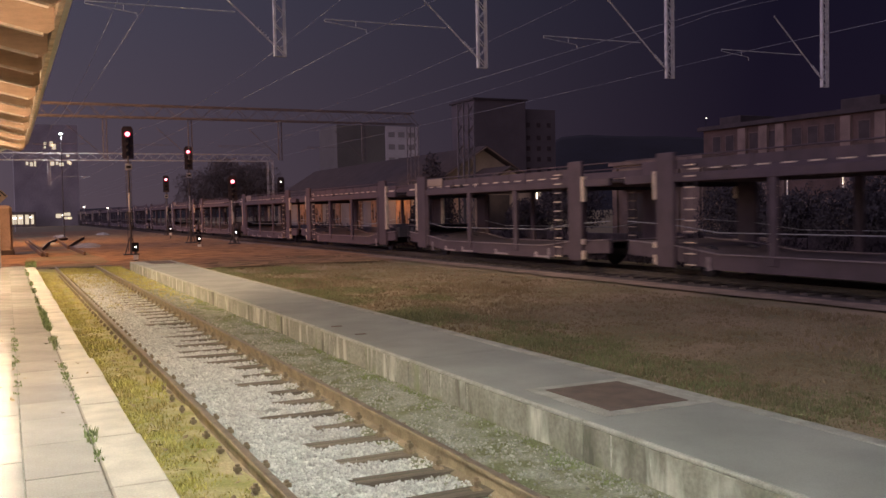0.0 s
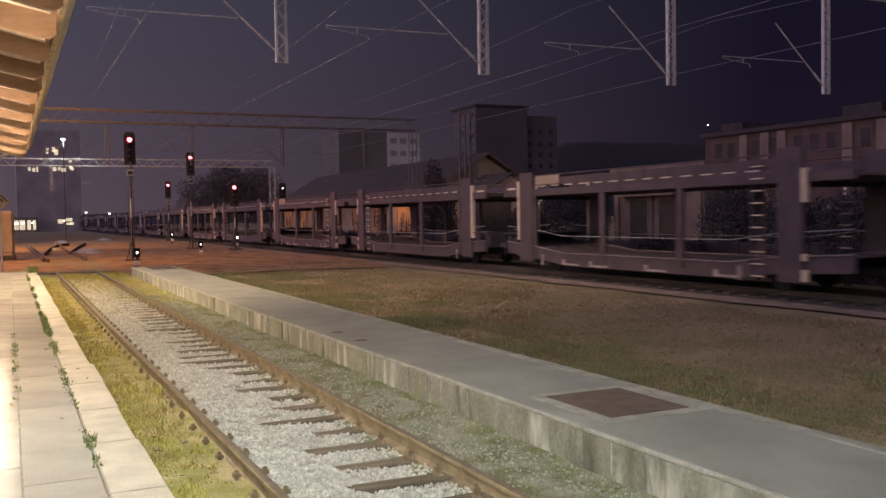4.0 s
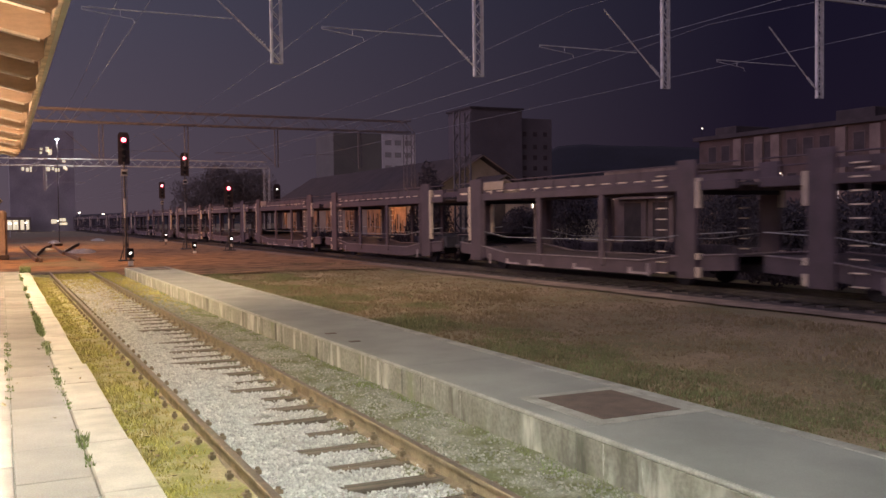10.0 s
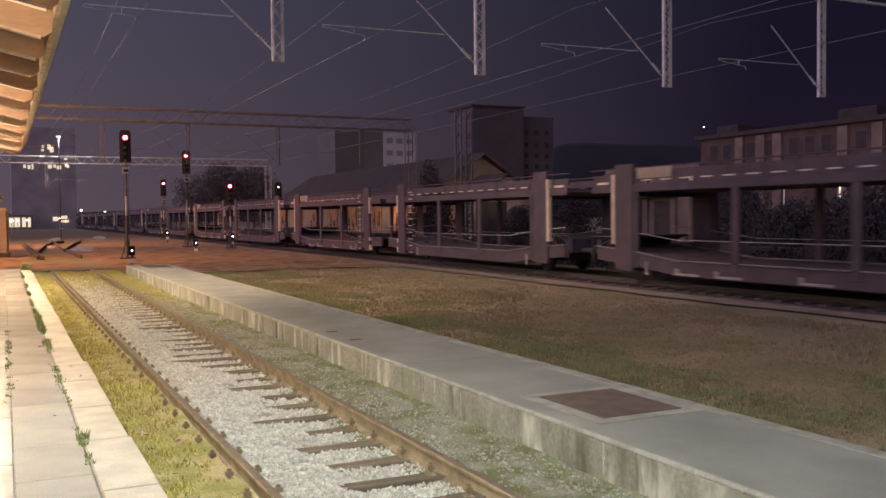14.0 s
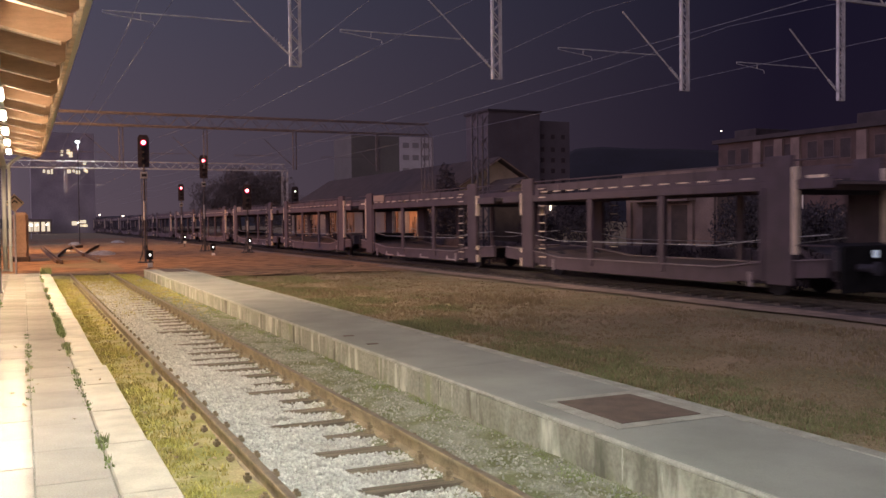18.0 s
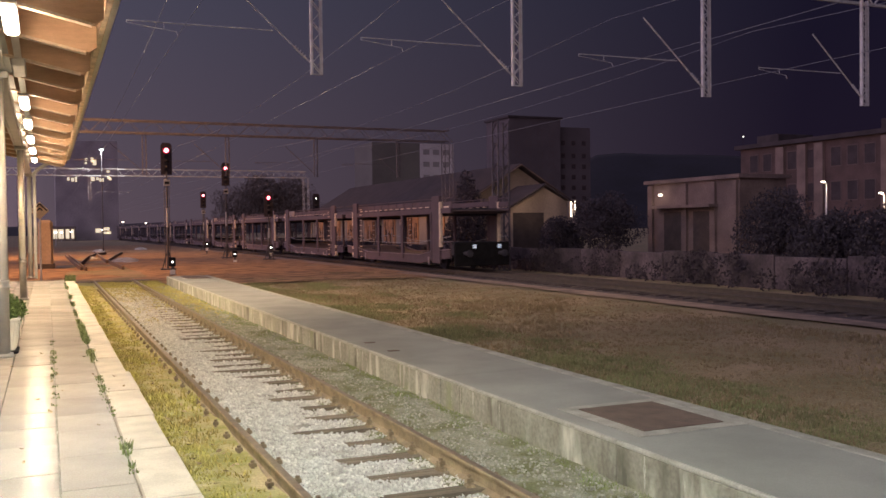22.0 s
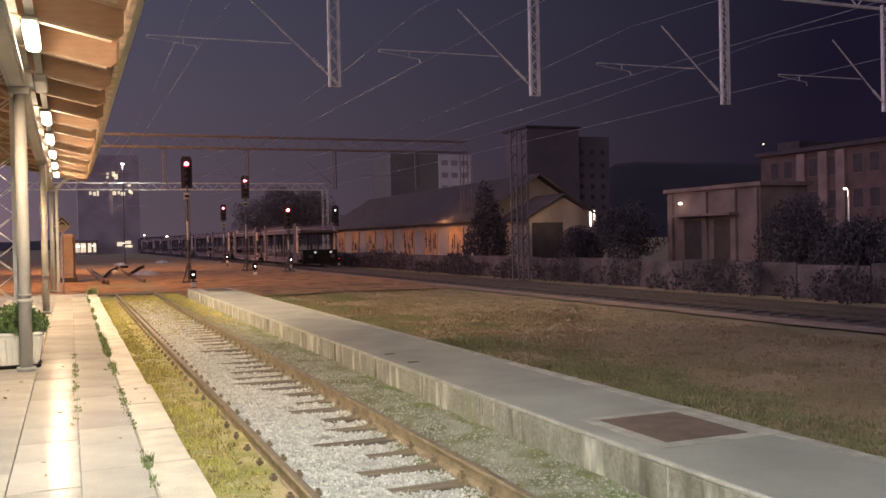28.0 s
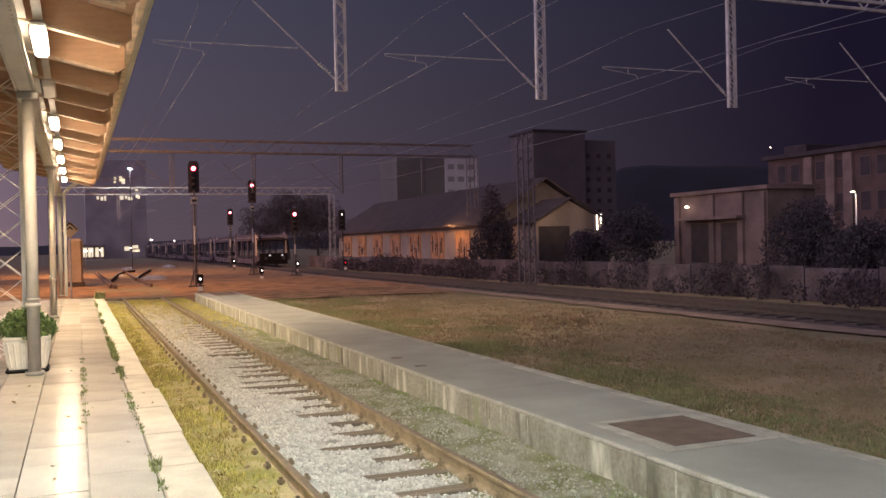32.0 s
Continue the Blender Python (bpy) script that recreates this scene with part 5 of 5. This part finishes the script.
def windows_on(parent, face, us, zs, w, h, lit, seed, glass=None):
    """Windows with frame and pane on a wall; face(u, z, d) gives the place, d metres proud of the wall."""
    rng = random.Random(seed)
    for z in zs:
        for u in us:
            bm = B()
            for a, b, c, d in ((-w / 2, -w / 2 + 0.08, -h / 2, h / 2), (w / 2 - 0.08, w / 2, -h / 2, h / 2), (-w / 2 + 0.08, w / 2 - 0.08, -h / 2, -h / 2 + 0.08), (-w / 2 + 0.08, w / 2 - 0.08, h / 2 - 0.08, h / 2)):
                vs = [bm.verts.new(face(u + p, z + q, 0.05)) for p, q in ((a, c), (b, c), (b, d), (a, d))]
                bm.faces.new(vs)
            f = part("window", bm, M_WINFRAME if glass else M_PLASTER2, parent)
            bm = B()
            bm.faces.new([bm.verts.new(face(u + p, z + q, 0.02)) for p, q in ((-w / 2, -h / 2), (w / 2, -h / 2), (w / 2, h / 2), (-w / 2, h / 2))])
            part("pane", bm, G_WARMWIN if rng.random() < lit else glass or M_FARPANE, f)


def build_warehouse():
    t = thing("warehouse", "flat-roofed rendered warehouse with broad doors", "building", 0, 0, GZ)
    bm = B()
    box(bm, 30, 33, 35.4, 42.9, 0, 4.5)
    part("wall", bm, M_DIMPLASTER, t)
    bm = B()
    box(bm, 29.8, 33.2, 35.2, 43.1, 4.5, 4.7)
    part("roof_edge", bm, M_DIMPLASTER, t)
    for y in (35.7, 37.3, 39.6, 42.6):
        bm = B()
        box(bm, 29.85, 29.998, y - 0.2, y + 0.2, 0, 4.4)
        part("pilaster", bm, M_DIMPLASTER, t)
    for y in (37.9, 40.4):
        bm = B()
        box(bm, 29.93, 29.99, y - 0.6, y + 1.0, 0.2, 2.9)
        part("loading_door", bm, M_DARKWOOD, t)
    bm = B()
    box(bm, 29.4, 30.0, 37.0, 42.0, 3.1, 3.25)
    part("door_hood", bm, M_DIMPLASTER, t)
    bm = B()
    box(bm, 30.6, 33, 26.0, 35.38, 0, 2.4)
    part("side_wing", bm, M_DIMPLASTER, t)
    w = thing("wall_lamp", "small lit lamp on the warehouse wall", "lamp", 29.9, 41.7, 3.65)
    bm = B()
    box(bm, -0.08, 0.1, -0.08, 0.08, -0.06, 0.06, 0.025)
    part("lamp_head", bm, G_STREET, w)
    lamp(29.2, 41.6, 3.5, 8, WARM, 0.1)


def build_apartments():
    t = thing("apartment_block", "ochre apartment block with pale stair bands", "building", 0, 0, GZ)
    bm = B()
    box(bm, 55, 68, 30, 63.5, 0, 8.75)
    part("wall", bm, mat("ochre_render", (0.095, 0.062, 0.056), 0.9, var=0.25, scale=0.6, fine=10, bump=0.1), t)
    bm = B()
    box(bm, 54.6, 68.4, 29.6, 63.9, 8.75, 9.1)
    part("roof", bm, M_ROOFTILE, t)
    for y0, y1, z1 in ((60.0, 62.6, 9.9), (46.0, 49.5, 10.0)):
        bm = B()
        box(bm, 56, 60, y0, y1, 9.1, z1, 0.05)
        part("roof_hut", bm, M_ROOFTILE, t)
    for y in (58.6, 56.2, 54.4, 48, 45, 41):
        bm = B()
        box(bm, 54.75, 54.998, y - 0.45, y + 0.45, 0, 8.6)
        part("pale_band", bm, M_DIMPLASTER, t)
    windows_on(t, lambda u, z, d: (55 - d, u, z), (61.8, 60.2, 57.4, 55.3, 52.8, 51.2, 49.6, 46.5, 43), (1.8, 4.7, 7.4), 1.1, 1.6, 0.0, 5, M_ROOFTILE)
    for x, y, z in ((46, 45.2, 4.6), (44, 38.9, 3.6)):
        s = thing("street_lamp", "lit street lamp on a slim pole", "lamp", x, y, GZ, group="street lamps")
        bm = B()
        rod(bm, (0, 0, 0), (0, 0, z - GZ), 0.06, 0.05, n=8)
        rod(bm, (0, 0, z - GZ), (-0.45, -0.2, z - GZ + 0.1), 0.035, n=8)
        part("pole", bm, M_WHITE, s)
        bm = B()
        box(bm, -0.62, -0.36, -0.3, -0.12, z - GZ + 0.06, z - GZ + 0.14, 0.03)
        part("lamp_head", bm, G_STREET, s)
        lamp(x - 0.5, y - 0.26, z - 0.1, 48, (1.0, 0.74, 0.5), 0.06)
    # far blocks
    f = thing("far_apartment_block", "distant pale apartment block with dark windows", "building", 0, 0, GZ)
    bm = B()
    box(bm, 68, 88.4, 201, 214, 0, 22.3)
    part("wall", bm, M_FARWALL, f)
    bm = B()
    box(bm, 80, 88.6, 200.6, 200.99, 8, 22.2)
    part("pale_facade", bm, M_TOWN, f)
    windows_on(f, lambda u, z, d: (u, 200.6 - d, z), (81.5, 84, 86.6), (14.2, 17.3, 20.2), 1.6, 1.2, 0.0, 6)
    # unseen lamp, added to brighten the pale facade
    lamp(86, 190, 10, 260, (0.95, 0.92, 0.9), 0.3)
    g = thing("tower_block", "dark tower block above the shed roofs", "building", 0, 0, GZ)
    bm = B()
    box(bm, 114, 130, 220, 234, 0, 31.8)
    box(bm, 130, 141, 222, 236, 0, 30)
    part("wall", bm, M_DARKTOWER, g)
    bm = B()
    box(bm, 113.5, 130.5, 219.5, 234.5, 31.8, 32.4)
    part("roof", bm, M_ROOFTILE, g)
    windows_on(g, lambda u, z, d: (u, 220 - d, z), (116.5, 120, 123.5, 127), (10, 13, 16, 19, 22, 25, 28), 1.4, 1.4, 0.0, 7, M_DARKTOWER)
    windows_on(g, lambda u, z, d: (u, 222 - d, z), (132, 135.4, 138.8), (10, 13, 16, 19, 22, 25.6), 1.4, 1.4, 0.0, 8, M_ROOFTILE)
    # town beyond the left end of the tracks
    h = thing("town_block", "dark town block with a few lit windows", "building", 0, 0, GZ)
    bm = B()
    box(bm, 0.5, 15.5, 250, 262, 0, 25.5)
    # wall tone lies close to the sky's: the haze is in its colour
    part("wall", bm, mat("haze_toned_render", (0.40, 0.36, 0.38), 0.9, var=0.15, scale=0.2, fine=3, bump=0.0), h)
    for x, z, w, hh in ((9.3, 20.6, 0.7, 1.2), (9.9, 20.0, 0.8, 1.4), (7.9, 20.7, 0.6, 0.5), (7.8, 19.8, 0.5, 0.5), (3.6, 15.7, 0.5, 0.8), (4.6, 15.5, 0.6, 0.9), (5.4, 15.6, 0.4, 1.2), (9.4, 15.7, 0.8, 0.9), (10.5, 15.8, 0.5, 0.7), (11.5, 15.5, 1.0, 0.8), (13.2, 16.2, 0.6, 0.9), (13.6, 15.8, 0.5, 0.7), (13.1, 17.7, 0.7, 0.5), (10.4, 2.5, 1.2, 1.0), (12.0, 2.9, 0.8, 0.7), (12.8, 2.9, 0.7, 0.8), (12.2, 1.9, 1.2, 0.5), (13.1, 1.9, 0.8, 0.6)):
        bm = B()
        box(bm, x - w / 2, x + w / 2, 249.9, 249.98, z - hh / 2, z + hh / 2)
        part("lit_window", bm, G_WARMWIN, h)
    k = thing("lit_kiosk", "brightly lit street kiosk in the distance", "kiosk", 0, 0, GZ)
    bm = B()
    box(bm, -0.6, 5.0, 244, 247, 0, 3.6)
    part("body", bm, M_PLASTER2, k)
    for x, w in ((0.2, 0.9), (1.5, 1.2), (3.0, 0.8), (4.2, 0.6)):
        bm = B()
        box(bm, x - w / 2, x + w / 2, 243.9, 243.98, 0.6, 2.9)
        part("lit_window", bm, G_WARMWIN, k)
    yl = thing("yard_lamp", "cold white lamp on a pole over the far tracks", "lamp", 3.88, 104.9, GZ)
    bm = B()
    rod(bm, (0, 0, 0), (0, 0, 11.1), 0.06, 0.035, n=8)
    part("pole", bm, M_DARKGALV, yl)
    bm = B()
    box(bm, -0.2, 0.2, -0.08, 0.08, 11.02, 11.1, 0.03)
    part("lamp_head", bm, glow("cold_lamp_head", (0.8, 0.95, 1.0), 5), yl)


def build_street_far():
    spots = ((16.5, 250, 4.4), (11.2, 246, 2.4), (1.5, 235, 1.9), (3.6, 235, 2.0), (22.0, 248, 4.0), (-0.4, 160, 1.9))
    for x, y, z in spots:
        s = thing("street_lamp", "distant lit street lamp", "lamp", x, y, GZ, group="distant street lamps")
        bm = B()
        rod(bm, (0, 0, 0), (0, 0, z - GZ), 0.07, n=6)
        part("pole", bm, M_GALV, s)
        bm = B()
        box(bm, -0.26, 0.26, -0.2, 0.2, z - GZ - 0.08, z - GZ + 0.16, 0.05)
        part("lamp_head", bm, G_STREET, s)


def build_hill_lights():
    for x, y, z, r in ((145.8, 259.3, 30.1, 0.2), (147.6, 258.4, 30.1, 0.2), (96.5, 195.6, 19.5, 0.16), (263.3, 297.0, 38.0, 0.26), (37.3, 57.6, 2.8, 0.03)):
        s = thing("hillside_lamp", "tiny lit lamp among the dark houses", "lamp", x, y, GZ, group="lamps on the hillside")
        bm = B()
        rod(bm, (0, 0, 0), (0, 0, z - GZ), r * 0.3, n=6)
        part("pole", bm, M_BLACK, s)
        bm = B()
        bmesh.ops.create_icosphere(bm, subdivisions=1, radius=r, matrix=Matrix.Translation((0, -r, z - GZ)))
        part("lamp_head", bm, G_STREET, s)


def build_wall_and_yard():
    M_DARKWALL = mat("dark_mottled_wall", (0.078, 0.06, 0.066), 0.95, var=0.45, scale=0.9, fine=9, bump=0.3, objvar=0.3)
    t = thing("boundary_wall", "low stained wall along the far track", "wall", 20.6, 0, GZ, kind="structure")
    rng = random.Random(9)
    y = 8
    while y < 92:
        bm = B()
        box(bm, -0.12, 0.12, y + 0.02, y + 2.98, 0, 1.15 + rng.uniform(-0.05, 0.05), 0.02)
        part("wall_panel", bm, M_DARKWALL, t)
        y += 3
    m = thing("line_mast", "tall lattice mast beside the goods shed", "mast", 19.27, 40.5, GZ)
    for sx in (-0.3, 0.3):
        for sy in (-0.3, 0.3):
            bm = B()
            box(bm, sx - 0.04, sx + 0.04, sy - 0.04, sy + 0.04, 0, 7.5)
            part("leg", bm, M_MASTSTEEL, m)
    for k in range(15):
        s = 0.3 if k % 2 else -0.3
        for q in (-0.3, 0.3):
            bm = B()
            bar(bm, (-s, q, k * 0.5), (s, q, k * 0.5 + 0.5), 0.01, 0.06, up=(0, 1, 0.001))
            bar(bm, (q, -s, k * 0.5), (q, s, k * 0.5 + 0.5), 0.01, 0.06, up=(1, 0, 0.001))
            part("brace", bm, M_MASTSTEEL, m)
    bm = B()
    box(bm, -0.36, 0.36, -0.36, 0.36, -0.05, 0.03, 0.01)
    part("base_plate", bm, M_DARKGALV, m)
    # relay hut and sign past the platform end
    h = thing("relay_hut", "small orange-lit relay hut beyond the platform", "hut", -1.8, 60, GZ)
    bm = B()
    box(bm, -0.42, 0.42, -0.8, 0.8, 0, 2.95, 0.16)
    part("case", bm, M_PLASTER, h)
    bm = B()
    box(bm, -0.36, 0.3, -0.83, -0.79, 0.5, 2.4, 0.01)
    part("hut_door", bm, M_PLASTER, h)
    bm = B()
    box(bm, -0.48, 0.48, -0.86, 0.86, 0, 0.3, 0.03)
    part("plinth", bm, M_DARKWOOD, h)
    s = thing("diamond_sign", "diamond-shaped sign on a slim post, painted as lit orange", "sign", -1.98, 41.0, GZ)
    bm = B()
    rod(bm, (0, 0.05, 0), (0, 0.05, 3.3), 0.035, n=8)
    part("post", bm, M_GALV, s)
    bm = B()
    box(bm, -0.26, 0.26, -0.012, 0.012, -0.26, 0.26)
    d = part("panel", bm, M_YELLOW, s)
    d.matrix_basis = pose(0, 0, 3.1, 0, 45, 0)
    bm = B()
    for a, b in (((-0.2, -0.2), (-0.2, 0.2)), ((-0.2, 0.2), (0.2, 0.2))):
        bar(bm, (a[0], -0.016, a[1]), (b[0], -0.016, b[1]), 0.05, 0.006, up=(0, 1, 0.001))
    for a, b in (((-0.07, -0.07), (-0.07, 0.08)), ((-0.07, 0.08), (0.08, 0.08))):
        bar(bm, (a[0], -0.016, a[1]), (b[0], -0.016, b[1]), 0.05, 0.006, up=(0, 1, 0.001))
    part("chevron_mark", bm, M_BLACK, d)
    # heaps near the points
    for x, y, w, hgt in ((3.6, 70, 1.0, 0.3), (3.5, 106, 0.7, 0.3), (8.5, 113, 0.8, 0.3), (1.6, 80, 0.5, 0.15)):
        verts, faces = [], []
        n, r = 14, 6
        for j in range(r + 1):
            for i in range(n):
                a = 6.283 * i / n
                q = j / r
                verts.append((math.cos(a) * w * (1 - q) * (1 + 0.2 * math.sin(3 * a)), math.sin(a) * w * 4 * (1 - q), hgt * (1 - (1 - q) ** 2) + 0.05 * noise.noise((i, j, x))))
        for j in range(r):
            for i in range(n):
                faces.append((j * n + i, j * n + (i + 1) % n, (j + 1) * n + (i + 1) % n, (j + 1) * n + i))
        ob = soup("dirt_mound", verts, faces, M_BALLAST_BED, smooth=True)
        ob.matrix_basis = pose(x, y, GZ)
        tagged(ob, "low mound of pale gravel by the points", "mound", "mounds by the points")
    c = thing("crossing_board", "dark timber board across the track end", "board", 0.75, 40.3, -0.12)
    for k in range(4):
        bm = B()
        box(bm, -1.5, 1.5, -0.42 + k * 0.21, -0.23 + k * 0.21, -0.06, 0.03, 0.008)
        part("plank", bm, M_SLEEPER, c)
    # old rails of a lifted turnout, curving through the dirt
    for pts in (((0.1, 89), (0.13, 68), (0.24, 54)), ((-0.22, 87), (-0.1, 70), (0.02, 55)), ((0.2, 62), (1.15, 77), (2.3, 89), (3.4, 92)), ((2.6, 97), (2.15, 71), (2.25, 55)), ((2.0, 66), (3.5, 81), (5.0, 94))):
        ob = thing("old_rail", "dark oily rail lying in the dirt", "rail", 0, 0, 0, group="old rails of a lifted turnout")
        bm = B()
        n = 4 * (len(pts) - 1)
        way = []
        for q in range(n + 1):
            k = min(q // 4, len(pts) - 2)
            u = q / 4 - k
            way.append(Vector((pts[k][0] + (pts[k + 1][0] - pts[k][0]) * u, pts[k][1] + (pts[k + 1][1] - pts[k][1]) * u, -0.09 + 0.05 * noise.noise((q * 0.4, pts[0][0], 1.0)))))
        sweep(bm, way, 0.12, 0.2)
        bar_part = part("rail_bar", bm, M_RUT, ob)
        bm = B()
        sweep(bm, [p + Vector((0, 0, 0.107)) for p in way], 0.05, 0.012)
        part("running_surface", bm, M_RAILTOP, bar_part)


def build_tree(x, y, h, r, label, seed, conifer=False, leaf=None):
    t = thing("tree", label, "tree", x, y, GZ)
    rng = random.Random(seed)
    bm = B()
    rod(bm, (0, 0, 0), (0.05 * h * rng.uniform(-1, 1), 0.03 * h, h * 0.6), 0.045 * h * 0.5, 0.02 * h * 0.5, n=8)
    for k in range(6):
        a = rng.uniform(0, 6.28)
        z = h * rng.uniform(0.3, 0.6)
        rod(bm, (0, 0, z), (math.cos(a) * r * 0.6, math.sin(a) * r * 0.6, z + h * 0.2), 0.012 * h * 0.5, 0.004 * h * 0.5, n=6)
    part("trunk", bm, M_BARK, t)
    blobs = []
    if conifer:
        for k in range(9):
            q = k / 8
            blobs.append((rng.uniform(-0.1, 0.1), rng.uniform(-0.1, 0.1), h * (0.12 + 0.85 * q), r * (1.05 - 0.8 * q)))
    else:
        for k in range(11):
            a, q = rng.uniform(0, 6.28), rng.random()
            blobs.append((math.cos(a) * r * 0.6 * q, math.sin(a) * r * 0.6 * q, h * rng.uniform(0.35, 0.85), r * rng.uniform(0.35, 0.62)))
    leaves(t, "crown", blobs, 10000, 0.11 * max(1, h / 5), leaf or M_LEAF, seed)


def build_greenery():
    build_tree(23.0, 52.6, 5.6, 1.7, "dark dense conifer beside the goods shed", 61, True)
    for i, (x, y, h, r) in enumerate(((26, 41.2, 3.5, 2.0), (24.5, 43.5, 2.6, 1.8), (28, 30.6, 3.0, 2.2), (26, 25.7, 2.3, 1.9), (25, 21.5, 2.6, 2.0))):
        build_tree(x, y, h, r, "dark leafy bush behind the boundary wall", 70 + i)
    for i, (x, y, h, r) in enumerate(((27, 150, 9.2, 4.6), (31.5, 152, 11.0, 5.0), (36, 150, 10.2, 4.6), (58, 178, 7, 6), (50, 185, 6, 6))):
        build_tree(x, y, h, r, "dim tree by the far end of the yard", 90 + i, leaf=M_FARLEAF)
    # scrub along the boundary wall
    rng = random.Random(77)
    blobs = []
    for k in range(46):
        y = 14 + k * 1.5 + rng.uniform(-0.5, 0.5)
        r = rng.uniform(0.35, 0.75)
        blobs.append((rng.uniform(19.7, 20.3), y, GZ + r * rng.uniform(0.5, 1.1), r))
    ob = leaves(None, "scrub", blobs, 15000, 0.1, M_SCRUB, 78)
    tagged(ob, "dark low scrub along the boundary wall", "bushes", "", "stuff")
    # wooded hills all along the horizon
    verts, faces = [], []
    n = 120
    for i in range(n + 1):
        a = radians(-60 + 180 * i / n)
        h = 9 + 4 * noise.noise((a * 2.2, 1.0, 4.0)) + 3 * noise.noise((a * 14, 2.0, 4.0))
        h += 68 / (1 + math.exp(-(math.degrees(a) - 30.5) * 1.3)) * (1 - 0.012 * (math.degrees(a) - 31))
        for rr, k in ((650, 0.0), (800, 0.85), (900, 1.0), (1200, 0.6)):
            verts.append((math.sin(a) * rr, math.cos(a) * rr, GZ - 1 + h * k))
    for i in range(n):
        for k in range(3):
            faces.append((i * 4 + k, i * 4 + k + 1, i * 4 + k + 5, i * 4 + k + 4))
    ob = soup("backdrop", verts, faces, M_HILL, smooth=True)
    tagged(ob, "dark wooded hills against the night sky", "hill", "", "structure")


build_goods_shed()
build_warehouse()
build_apartments()
build_street_far()
build_hill_lights()
build_wall_and_yard()
build_greenery()


# ---- movement ----
TAIL = [(0, -94.6), (3, -76.3), (6, -57.9), (8.5, -42.6), (11, -27.4), (14, -9.4), (17.5, 11.0), (20, 25.2), (22.5, 39.1), (25, 52.8), (28, 68.7), (30, 79.1), (32, 89.4)]


def motions():
    for ob, off, turn in WAGONS:
        walk(ob, [(t, pose(TRAIN_X, y + off, 0, 0, 0, turn)) for t, y in TAIL])


motions()
